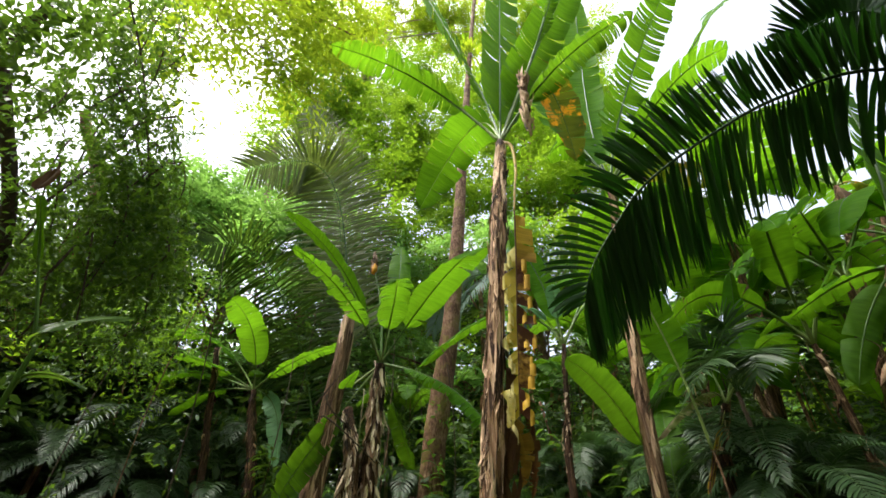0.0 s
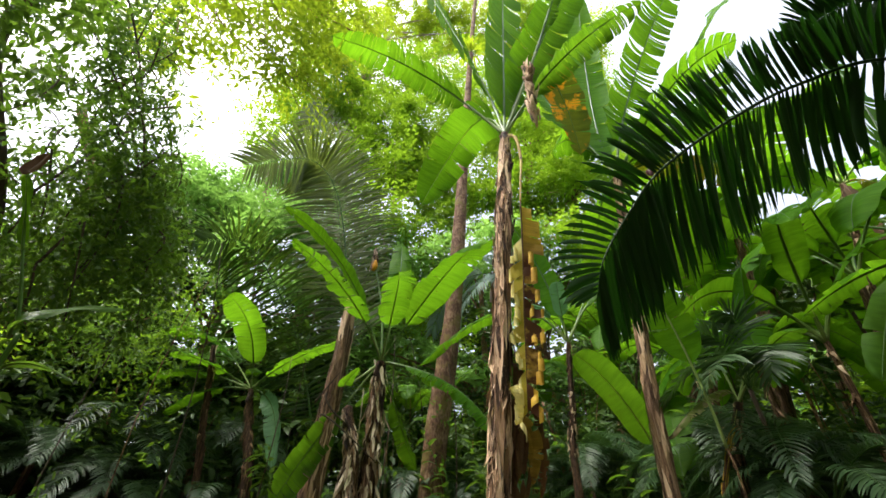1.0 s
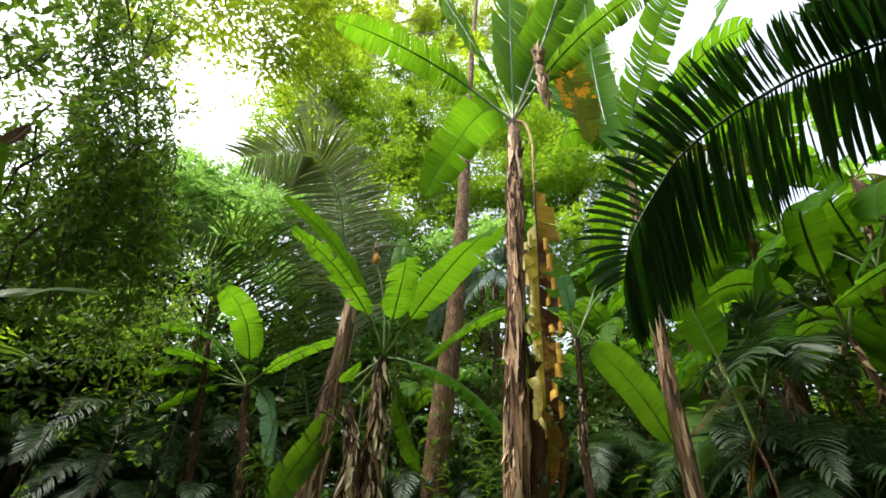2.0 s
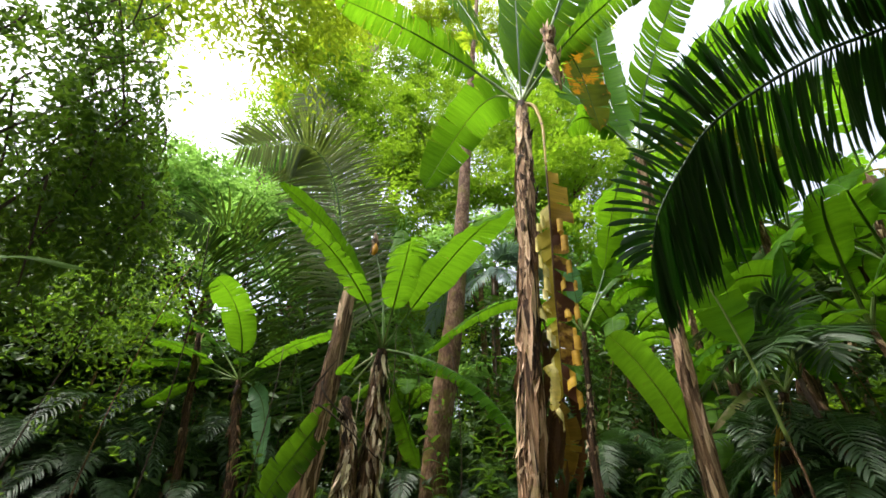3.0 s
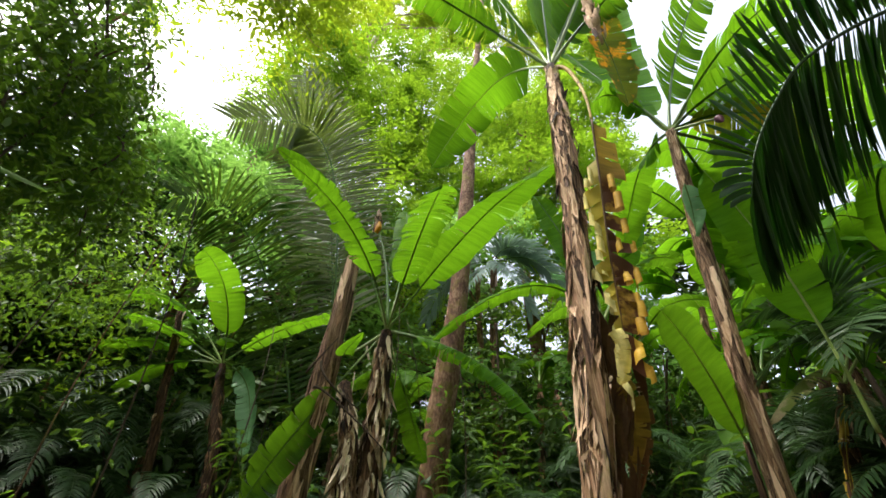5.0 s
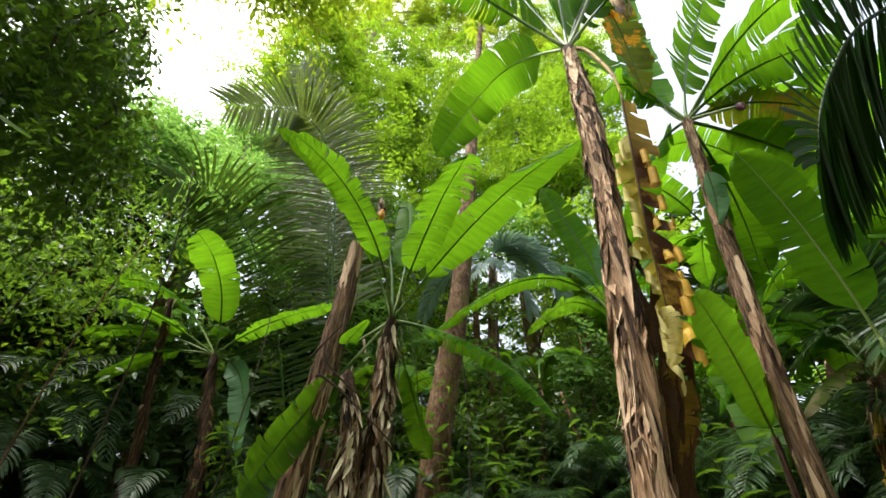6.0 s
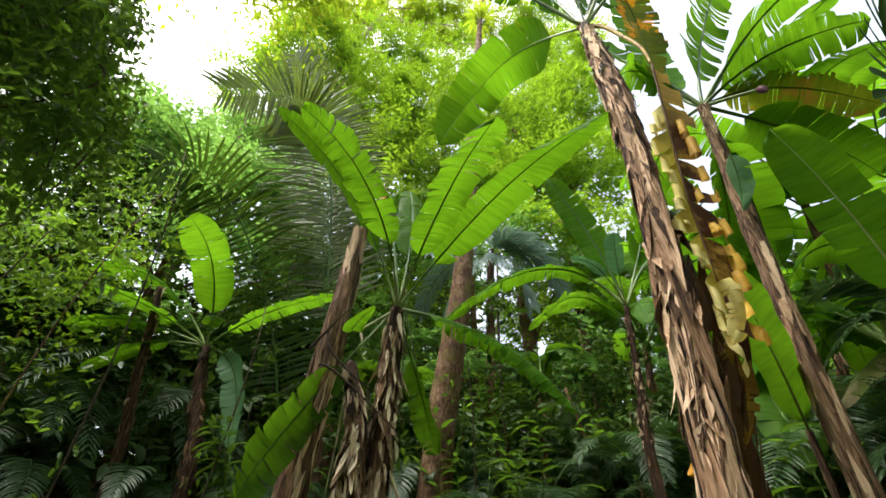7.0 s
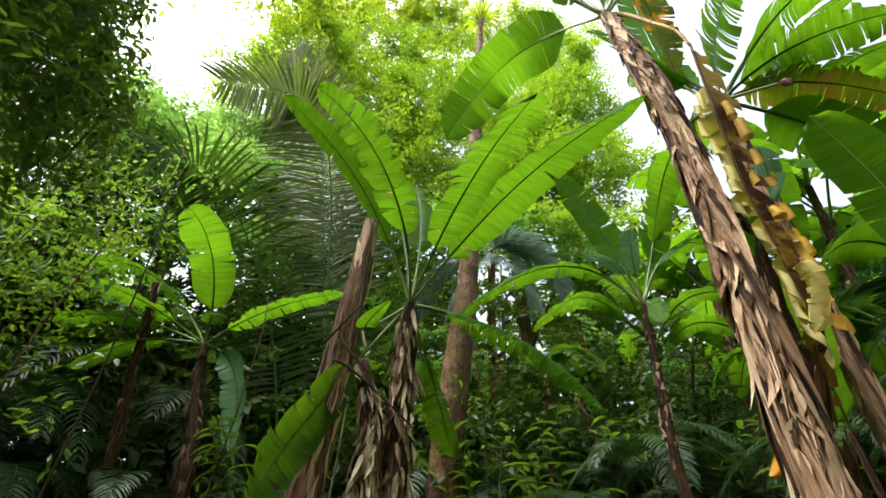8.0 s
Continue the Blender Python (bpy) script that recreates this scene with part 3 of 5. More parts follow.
def strands(tops, drops, per_metre, size, seed=0, wander=0.25):
    """Hanging vine strands with their leaves; returns the strands' lines and one leaf mesh."""
    rng = np.random.default_rng(seed)
    lines, spots = [], []
    for top, drop in zip(tops, drops):
        a = np.asarray(top, float)
        b = a + np.array([rng.normal(0, wander), rng.normal(0, wander), -drop])
        line = arc(a, 0.5 * (a + b) + rng.normal(0, wander * 0.5, 3), b, 10)
        lines.append(line)
        k = max(3, int(drop * per_metre))
        s = rng.uniform(0, 1, k)
        p = np.stack([np.interp(s, np.linspace(0, 1, 11), line[:, j]) for j in range(3)], -1)
        spots.append(p + rng.normal(0, 0.055, (k, 3)))
    spots = np.concatenate(spots)
    return lines, leaf_cloud(np.hstack([spots, np.full((len(spots), 1), 0.02)]), len(spots), size, seed, 1.0, 0.9)


def tree(name, base, trunk, radii, centres, count, size, mat, label, bark=None, seed=0, limbs=True, group="", **kw):
    """Trunk through the given points, limbs out to the crown's clumps, and leaves."""
    ob = root(name, base, label, "tree", group)
    line = spline([base, *trunk], 8)
    link("trunk", tube(line, radii, 14, 0.06, seed), bark or MOSSY, ob)
    if limbs:
        rng = np.random.default_rng(seed)
        for x, y, z, r in centres:
            c = np.array([x, y, z])
            below = line[line[:, 2] < z + 0.5]
            j = below[np.argmin(np.linalg.norm(below - (c - [0, 0, r]), axis=1))] if len(below) else line[-1]
            midp = 0.5 * (j + c) + np.array([rng.normal(0, 0.3), rng.normal(0, 0.3), 0.25 * r])
            shapes = [tube(arc(j, midp, c, 8), [radii[-1] * 0.6, min(0.05, radii[-1] * 0.5), min(0.02, radii[-1] * 0.3)], 6, 0.1, seed)]
            for _ in range(5):
                e = c + rng.normal(0, 0.55, 3) * r
                shapes.append(tube(arc(0.5 * (midp + c), 0.5 * (c + e) + rng.normal(0, 0.1, 3), e, 5), [min(0.025, radii[-1] * 0.3), 0.006], 4))
            link("limb", joined(shapes), bark or MOSSY, ob)
    tagged(link("crown", bough_cloud(centres, count, size, seed, **kw), mat, ob), kind="stuff")
    return ob


def banana_plant(base, top, radius, leaves, seed, label, reach=1.9, half=0.24, mat=None, stem=None, shred=45, group="banana plants", ways=None):
    """A whole banana plant with leaves that arch out from its crown."""
    rng = np.random.default_rng(seed)
    ob = root("banana_plant", base, label, "banana plant", group)
    b, t = np.array(base, float), np.array(top, float)
    line = arc(b, 0.5 * (b + t) + rng.normal(0, 0.04, 3) * [1, 1, 0], t, 16)
    rr = [radius * 1.25, radius, radius * 0.85, radius * 0.6]
    link("pseudostem", fibrous_stem(line, rr, seed, 14), stem or SHEATH_DARK, ob)
    if shred:
        tagged(link("dry_sheath", shreds(line, rr, shred, radius * 2.6, seed, 0.1, 0.98, 0.5, True, 0.3), SHRED, ob), kind="stuff")
    for i in range(leaves):
        w = (i + rng.uniform(-0.3, 0.3)) * 2.4 + seed if ways is None else radians(ways[i])
        d = np.array([math.cos(w), math.sin(w), 0])
        ln, rise = reach * rng.uniform(0.75, 1.15), rng.uniform(0.25, 1.05)
        mid = t + d * ln * 0.42 + np.array([0, 0, ln * 0.42 * rise + 0.15])
        tip = t + d * ln * rng.uniform(0.8, 0.95) + np.array([0, 0, ln * (rise - 0.62) * 0.8])
        banana_leaf(ob, t, mid, tip, half * rng.uniform(0.8, 1.15), mat, tears=int(rng.integers(4, 16)), seed=seed * 31 + i, start=0.2, twist=rng.normal(0, 15))
    return ob


def palm_plant(base, height, fronds, length, seed, label, mat=None, leaf=0.38, count=26, group="undergrowth palms", radius=0.05, ways=None):
    """A small feather palm of the undergrowth."""
    rng = np.random.default_rng(seed)
    ob = root("understorey_palm", base, label, "palm", group)
    b = np.array(base, float)
    t = b + np.array([rng.normal(0, 0.1), rng.normal(0, 0.1), height])
    link("trunk", tube(arc(b, 0.5 * (b + t), t, 6), [radius * 1.3, radius], 8, 0.08, seed), SHEATH_DARK, ob)
    for i in range(fronds):
        w = i * 2.399 + seed if ways is None else radians(ways[i])
        d = np.array([math.cos(w), math.sin(w), 0])
        ln, rise = length * rng.uniform(0.75, 1.1), rng.uniform(0.3, 0.95)
        mid = t + d * ln * 0.45 + np.array([0, 0, ln * 0.5 * rise])
        tip = t + d * ln * 0.95 + np.array([0, 0, ln * (rise - 0.75)])
        palm_frond(ob, (t, mid, tip), count, leaf, 0.0105, mat or PALM_SHADE, start=0.22, sag=0.8, seed=seed * 17 + i, rib_r=0.009, segs=4)
    return ob


# ---- ground ----
def ground_sheet():
    n, pts, faces = 120, [], []
    r = np.linspace(-1, 1, n)
    axis = np.sign(r) * (np.abs(r) * 14 + (np.abs(r) ** 6) * 400)
    for y in axis:
        for x in axis:
            z = 0.10 * noise.noise((x * 0.35, y * 0.35, 0.0)) + 0.04 * noise.noise((x * 1.7, y * 1.7, 3.0))
            pts.append((x, y + 4, z - 0.02))
    for j in range(n - 1):
        for i in range(n - 1):
            faces.append((j * n + i, j * n + i + 1, (j + 1) * n + i + 1, (j + 1) * n + i))
    return np.array(pts), faces, None


tagged(link("ground", ground_sheet(), SOIL), "dark forest floor of soil and leaf litter", "ground", kind="structure")


# ---- the tall banana plant ----
CROWN = (0.80, 4.18, 6.17)
big = root("banana_plant", (0.34, 3.92, 0.0), "tall banana plant with a shaggy stem of peeling dry sheaths", "banana plant", "banana plants")
stem_line = spline([(0.34, 3.92, -0.05), (0.427, 3.88, 1.6), (0.496, 3.85, 2.5), (0.576, 3.865, 3.5), (0.658, 3.943, 4.5), (0.743, 4.08, 5.5), CROWN], 10)
stem_r = [0.072, 0.07, 0.07, 0.07, 0.068, 0.058]
# Dark stem colour paints the shade seen in gaps between the pale strips.
link("pseudostem", fibrous_stem(stem_line, stem_r, 3), SHEATH_DARK, big, "fibrous brown banana pseudostem")
tagged(link("dry_sheath", sheath_strips(stem_line, stem_r, 210, 0.75, 0.05, 4, 0.04, 0.97, 0.1, 250, 0.8, 0.35, 3.5), SHRED, big, "long pale brown sheath strips with curled edges"), kind="stuff")
tagged(link("dry_sheath", sheath_strips(stem_line, stem_r, 120, 0.2, 0.06, 5, 0.04, 0.97, 0.42, 225, 1.3, 0.35, 1.6), SHRED, big, "curled sheath remnants standing off the stem"), kind="stuff")
# Dark strips paint shaded gaps, mostly on the stem's shaded right side.
tagged(link("dry_sheath", sheath_strips(stem_line, stem_r, 110, 0.4, 0.05, 6, 0.1, 0.95, 0.3, 320, 0.8, 0.2), SHEATH_DARK, big, "dark sheath strips standing in for shaded gaps"), kind="stuff")
banana_leaf(big, CROWN, (-0.49, 4.15, 7.74), (-1.7, 3.5, 7.69), 0.30, tears=20, seed=1, fold=20, droop=50, start=0.2)
banana_leaf(big, CROWN, (0.42, 6.2, 8.95), (-0.65, 6.67, 7.1), 0.5, tears=5, seed=2, fold=12, droop=28, start=0.13, rib=PALE_RIB, rib_r=0.012, up=(0.05, 0.5, 0.86))
banana_leaf(big, CROWN, (0.25, 4.53, 9.1), (-1.24, 4.77, 14.23), 0.38, tears=14, seed=3, fold=15, droop=35, start=0.2)
banana_leaf(big, CROWN, (0.94, 4.23, 8.61), (1.38, 4.38, 15.83), 0.46, tears=9, seed=4, fold=12, droop=30, start=0.2, up=(-0.6, 0.75, 0.3))
banana_leaf(big, CROWN, (1.38, 4.02, 7.87), (2.59, 3.48, 10.62), 0.40, tears=8, seed=5, fold=15, droop=35, start=0.22, up=(-0.4, 0.8, 0.4))
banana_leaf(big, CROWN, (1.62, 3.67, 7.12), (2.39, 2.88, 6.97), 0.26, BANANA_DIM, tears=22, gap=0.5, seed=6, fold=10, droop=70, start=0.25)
banana_leaf(big, CROWN, (1.56, 4.33, 7.88), (2.04, 4.85, 6.47), 0.37, HALF_DEAD, tears=9, seed=7, fold=0, droop=20, start=0.2, label="half-dead hanging leaf, green turning orange-brown", up=(-0.3, 1, 0.4))
banana_leaf(big, CROWN, (1.62, 3.62, 8.47), (1.74, 3.3, 9.07), 0.14, BANANA_DIM, tears=14, gap=0.6, seed=8, fold=0, droop=60, start=0.35)
TOP_D, END_D = (0.81, 3.66, 4.48), (0.70, 3.80, 2.42)
line_d = spline([TOP_D, (0.785, 3.74, 3.85), (0.75, 3.79, 3.28), (0.73, 3.80, 2.9), END_D], 10)
dead = link("dead_leaf", rolled_half(line_d, 1, 16, 0.085, 0.023, 270, (-0.1, -0.99, 0.05), 9, 0.8, 0.16, 0.98, -4, 0.0), YELLOW, big, "dead yellow leaf hanging along the stem, its strips rolled into scrolls")
link("dead_leaf", rolled_half(line_d, -1, 17, 0.13, 0.026, 310, (-0.1, -0.99, 0.05), 19, 0.45, 0.02, 0.97, -10, 0.22), BANANA_SCORCHED, big, "brown scorched half of the hanging dead leaf with rolled yellow margins")
link("midrib", tube(line_d, [0.009, 0.007, 0.003], 6), BROWN, dead)
link("petiole", tube(spline([CROWN, (0.92, 4.08, 5.98), (0.92, 3.9, 5.4), (0.85, 3.72, 4.85), TOP_D], 6), [0.028, 0.021, 0.014, 0.01], 8, 0.1, 5), OCHRE, dead, "limp yellow-brown leaf stalk")
tail = arc((0.69, 3.9, 2.9), (0.63, 3.93, 2.2), (0.56, 3.95, 1.5), 12)
tagged(link("dead_leaf_tatter", sheath_strips(tail, [0.05, 0.06, 0.04], 60, 0.28, 0.05, 10, 0.2, 0.98, 0.3, 250, 0.8, 0.0), BROWN, big, "shrivelled brown leaf tatters below the yellow leaf"), kind="stuff")
link("dead_leaf_flap", blade(arc((0.58, 3.62, 2.6), (0.61, 3.64, 2.48), (0.6, 3.74, 2.35), 14), 0.06, tears=5, torn=1.0, gap=0.8, seed=60, fold=10, droop=40, curl=120, uneven=30, ragged=0.5, start=-0.3, up=(-0.5, -0.85, 0.2)), YELLOW, big, "limp yellow flap at the end of the dead leaf")
link("dead_leaf_flap", blade(arc((0.65, 3.83, 2.39), (0.73, 3.92, 2.25), (0.71, 4.11, 1.98), 16), 0.085, tears=5, torn=1.0, gap=0.8, seed=61, fold=0, droop=40, curl=60, uneven=25, ragged=0.6, start=-0.3, up=(-0.2, -0.95, 0.2)), OCHRE, big, "ochre and brown dried sheet below the yellow leaf")
link("dead_leaf_flap", blade(arc((0.77, 3.8, 2.55), (0.83, 4.01, 2.22), (0.8, 4.24, 1.91), 16), 0.07, tears=7, torn=1.0, gap=0.8, uneven=30, seed=62, fold=0, droop=60, curl=60, ragged=0.6, start=-0.3, up=(0.2, -0.95, 0.2)), BROWN, big, "dark brown dried sheet below the yellow leaf")
hang = arc((1.1, 3.58, 6.8), (1.08, 3.58, 6.18), (1.09, 3.58, 5.58), 10)
tagged(link("dry_leaf_rag", joined([tube(hang, [0.02, 0.035, 0.04, 0.02], 9, 0.5, 2), shreds(hang, [0.03, 0.045, 0.04], 70, 0.15, 8, 0, 0.97, 0.55, True, 0.5)]), SHRED, big, "shrivelled grey-brown leaf rag"), kind="stuff")

# ---- the leaning banana plant behind it ----
CROWN_B = (2.48, 4.89, 6.02)
leaning = root("banana_plant", (2.02, 4.95, 0.0), "banana plant with a bare brown leaning stem", "banana plant", "banana plants")
line_b = spline([(2.02, 4.97, -0.05), (2.08, 4.93, 1.6), (2.14, 4.9, 2.9), (2.30, 4.9, 4.4), CROWN_B], 10)
link("pseudostem", fibrous_stem(line_b, [0.075, 0.072, 0.072, 0.068, 0.055], 5), SHEATH, leaning)
tagged(link("dry_sheath", sheath_strips(line_b, [0.075, 0.072, 0.072, 0.068, 0.055], 80, 0.4, 0.05, 6, 0.1, 0.97, 0.08, 250, 0.35, 0.4), SHRED, leaning), kind="stuff")
banana_leaf(leaning, CROWN_B, (3.16, 4.67, 8.12), (4.46, 3.92, 10.82), 0.40, tears=26, gap=0.45, seed=21, fold=12, droop=30, start=0.16, up=(-0.4, 1, 0.3))
banana_leaf(leaning, CROWN_B, (2.77, 5.55, 8.73), (3.24, 5.45, 13.32), 0.36, tears=8, seed=22, fold=12, droop=30, start=0.18, up=(0.2, 1, 0.3))
banana_leaf(leaning, CROWN_B, (2.22, 5.3, 7.6), (1.8, 5.6, 9.2), 0.4, tears=7, seed=36, fold=12, droop=30, start=0.16, up=(-0.3, 0.8, 0.4))
banana_leaf(leaning, CROWN_B, (2.1, 5.1, 7.1), (1.7, 5.2, 6.9), 0.3, tears=9, seed=37, fold=10, droop=45, start=0.2)
banana_leaf(leaning, CROWN_B, (2.95, 4.29, 6.19), (3.38, 3.73, 5.85), 0.34, tears=14, seed=23, fold=15, droop=45, start=0.15)
banana_leaf(leaning, CROWN_B, (3.14, 4.57, 6.01), (3.71, 4.28, 5.33), 0.30, BANANA_OLD, tears=16, seed=24, fold=10, droop=50, start=0.15, label="yellowing leaf with a scorched brown edge")
banana_leaf(leaning, CROWN_B, (2.64, 5.99, 6.47), (2.38, 6.7, 5.3), 0.30, tears=6, seed=25, fold=5, droop=30, start=0.15, up=(-0.3, 1, 0.5))
banana_leaf(leaning, (2.11, 4.59, 4.76), (2.14, 4.67, 4.47), (2.19, 4.83, 4.26), 0.12, PALE_BLUE, rib_r=0.006, tears=1, seed=26, fold=10, droop=70, start=0.02, up=(-0.5, -0.45, 0.75), label="short pale green leaf folded over the stem")
banana_leaf(leaning, CROWN_B, (3.34, 4.15, 7.17), (4.11, 3.69, 7.47), 0.34, tears=8, seed=27, fold=12, droop=40, start=0.15)
banana_leaf(leaning, CROWN_B, (4.66, 4.45, 9.27), (5.93, 5.12, 11.45), 0.36, tears=2, seed=28, fold=12, droop=30, start=0.3)
banana_leaf(leaning, CROWN_B, (3.09, 5.73, 5.52), (3.05, 6.08, 4.53), 0.34, tears=8, seed=29, fold=5, droop=30, start=0.2, up=(-0.4, 1, 0.5))

flower = link("flower_stalk", tube(arc(CROWN_B, (2.6, 4.62, 5.82), (2.66, 4.41, 5.64), 8), [0.025, 0.018, 0.014], 8), PALE_RIB, leaning)
link("flower_bud", tube(arc((2.65, 4.42, 5.66), (2.66, 4.38, 5.59), (2.65, 4.35, 5.5), 8), [0.012, 0.04, 0.045, 0.03, 0.004], 10), PURPLE, flower, "purple banana flower bud")

banana_leaf(leaning, (2.35, 4.25, 2.3), (2.12, 4.06, 3.35), (1.78, 3.94, 4.24), 0.19, BANANA, rib_r=0.009, tears=2, seed=30, fold=12, droop=25, start=0.3, up=(0.25, 0.4, 0.88), rib=PALE_RIB)

banana_leaf(leaning, CROWN_B, (3.28, 4.74, 5.39), (3.92, 4.8, 4.92), 0.34, BANANA, tears=6, seed=34, fold=12, droop=40, start=0.2)
banana_leaf(leaning, CROWN_B, (3.53, 5.82, 5.67), (3.89, 6.33, 4.78), 0.34, BANANA, tears=6, seed=35, fold=12, droop=40, start=0.2)

link("petiole", tube(arc((2.04, 4.93, 0.8), (2.36, 4.45, 1.5), (2.35, 4.25, 2.3), 10), [0.011, 0.009, 0.009], 8), SHEATH_DARK, leaning)

# ---- large upright leaf of a young plant ----
young = root("young_banana_plant", (2.1, 5.22, 0), "young banana plant with one large upright leaf", "banana plant")
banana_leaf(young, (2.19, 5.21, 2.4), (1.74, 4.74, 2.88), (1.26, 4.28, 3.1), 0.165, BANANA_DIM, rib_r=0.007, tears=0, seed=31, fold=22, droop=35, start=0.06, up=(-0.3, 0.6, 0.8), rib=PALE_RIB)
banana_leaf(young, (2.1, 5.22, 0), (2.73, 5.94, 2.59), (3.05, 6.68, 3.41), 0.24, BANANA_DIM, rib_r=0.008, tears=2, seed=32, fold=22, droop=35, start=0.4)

link("pseudostem", fibrous_stem(arc((2.1, 5.22, 0), (2.15, 5.22, 1.4), (2.19, 5.21, 2.42), 8), [0.035, 0.03, 0.022], 33), SHEATH_DARK, young)

# ---- thin banana plant ----
CROWN_T = (1.8, 6.51, 4.12)
thin = root("banana_plant", (1.61, 6.45, 0), "slender banana plant with a thin flaking stem", "banana plant", "banana plants")
line_t = spline([(1.66, 6.42, 0), (1.61, 6.45, 2.34), (1.69, 6.46, 3.08), CROWN_T], 8)
link("pseudostem", fibrous_stem(line_t, [0.065, 0.055, 0.045, 0.03], 7), SHEATH_DARK, thin)
tagged(link("dry_sheath", shreds(line_t, [0.075, 0.065, 0.055, 0.035], 110, 0.085, 9, 0.3, 0.97, 0.4), SHEATH, thin), kind="stuff")
banana_leaf(thin, CROWN_T, (0.91, 6.76, 4.78), (-0.52, 6.72, 3.82), 0.20, tears=12, seed=41, fold=15, droop=60, start=0.2)
banana_leaf(thin, CROWN_T, (1.62, 6.62, 5.25), (1.17, 6.76, 6.6), 0.22, tears=3, seed=42, fold=15, droop=35, start=0.2, up=(0.1, 0.7, 0.65))
banana_leaf(thin, CROWN_T, (1.72, 6.32, 4.65), (1.67, 6.11, 4.98), 0.13, PALE_BLUE, rib_r=0.008, tears=1, seed=43, fold=30, droop=20, start=0.35, up=(0, 1, 0.5))
banana_leaf(thin, CROWN_T, (1.47, 6.36, 4.57), (1.16, 6.42, 4.72), 0.09, PALE_BLUE, rib_r=0.008, tears=1, seed=44, fold=30, droop=60, start=0.35)
banana_leaf(thin, CROWN_T, (2.53, 6.58, 5.11), (3.29, 6.7, 5.28), 0.22, BANANA_DIM, tears=6, seed=45, fold=15, droop=50, start=0.25)
banana_leaf(thin, CROWN_T, (2.58, 6.8, 5.71), (3.21, 6.78, 7.48), 0.26, BANANA, tears=6, seed=46, fold=15, droop=40, start=0.25, up=(0, 1, 0.4))

# ---- ragged banana clump in the middle ----
CROWN_C = (-0.99, 6.12, 3.68)
mid_b = root("banana_plant", (-1.15, 6.15, 0.0), "banana plant with broad bright leaves and a ragged dead-sheath stem", "banana plant", "banana plants")
line_c = spline([(-1.15, 6.15, -0.05), (-1, 6.14, 2.06), (-0.99, 6.14, 2.87), CROWN_C], 8)
link("pseudostem", fibrous_stem(line_c, [0.12, 0.11, 0.10, 0.06], 11), SHEATH_DARK, mid_b)
tagged(link("dry_sheath", sheath_strips(line_c, [0.12, 0.115, 0.11, 0.08], 130, 0.25, 0.043, 12, 0.3, 1.0, 0.7, 260, 1.8, 0.0, 2.5), SHRED_PALE, mid_b, "shaggy pale dry sheath tatters"), kind="stuff")
tagged(link("dry_sheath", sheath_strips(line_c, [0.11, 0.105, 0.10, 0.07], 170, 0.3, 0.06, 112, 0.2, 1.0, 0.3, 265, 0.7, 0.0), SHEATH_DARK, mid_b, "dark brown rotting sheath tatters"), kind="stuff")
banana_leaf(mid_b, CROWN_C, (-1.75, 5.9, 5.2), (-2.74, 5.44, 6.06), 0.2, tears=1, gap=0.1, seed=51, rib_r=0.010, fold=20, droop=25, start=0.2, up=(0.25, 0.2, 0.93))
banana_leaf(mid_b, CROWN_C, (-1.2, 4.85, 4.05), (-1.82, 4.28, 4.5), 0.2, tears=16, gap=0.25, seed=50, rib_r=0.010, fold=18, droop=40, start=0.3, up=(0.3, 0.1, 0.9))
banana_leaf(mid_b, CROWN_C, (-0.02, 5.25, 4.62), (0.5, 3.86, 4.15), 0.27, tears=2, gap=0.1, seed=52, rib_r=0.010, fold=12, droop=30, start=0.16, up=(-0.3, 0.5, 0.8))
banana_leaf(mid_b, CROWN_C, (-0.62, 4.85, 4.02), (-0.37, 3.62, 3.62), 0.2, tears=12, gap=0.3, seed=53, rib_r=0.010, fold=12, droop=45, start=0.25, up=(-0.2, 0.2, 0.95))
banana_leaf(mid_b, CROWN_C, (0.02, 5.91, 3.29), (0.61, 5.58, 2.56), 0.20, BANANA, tears=24, gap=0.4, seed=54, fold=5, droop=70, start=0.15)
banana_leaf(mid_b, CROWN_C, (-1.35, 5.82, 3.25), (-1.16, 5.63, 3.43), 0.09, BANANA, tears=0, rib_r=0.0105, seed=55, fold=10, droop=30, start=0.5)
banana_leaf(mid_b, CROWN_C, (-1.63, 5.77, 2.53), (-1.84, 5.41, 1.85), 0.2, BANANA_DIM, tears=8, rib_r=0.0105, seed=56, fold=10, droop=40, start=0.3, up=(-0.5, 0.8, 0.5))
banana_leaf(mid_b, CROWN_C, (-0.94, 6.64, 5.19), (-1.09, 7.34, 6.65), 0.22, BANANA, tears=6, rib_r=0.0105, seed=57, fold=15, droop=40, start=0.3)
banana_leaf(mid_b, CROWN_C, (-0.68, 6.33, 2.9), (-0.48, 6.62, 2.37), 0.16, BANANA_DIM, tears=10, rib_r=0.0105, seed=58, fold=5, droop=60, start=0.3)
stalk = link("flower_stalk", tube(arc(CROWN_C, (-1.14, 6.36, 4.72), (-1.41, 6.59, 5.62), 10), [0.022, 0.014, 0.012], 8), GREEN_RIB, mid_b)
bud_line = arc((-1.41, 6.59, 5.57), (-1.41, 6.59, 5.77), (-1.43, 6.59, 6.02), 8)
link("flower_bud", joined([tube(bud_line, [0.05, 0.06, 0.03, 0.004], 9, 0.15, 3), shreds(bud_line, [0.05, 0.06, 0.02], 26, 0.12, 5, 0.0, 0.9, 0.4)]), SHEATH, stalk, "dried brown flower bud")
link("bract", tube(arc((-1.41, 6.55, 5.49), (-1.38, 6.53, 5.59), (-1.39, 6.55, 5.71), 6), [0.03, 0.05, 0.02], 8, 0.3, 7), ORANGE, stalk, "orange flower bract")
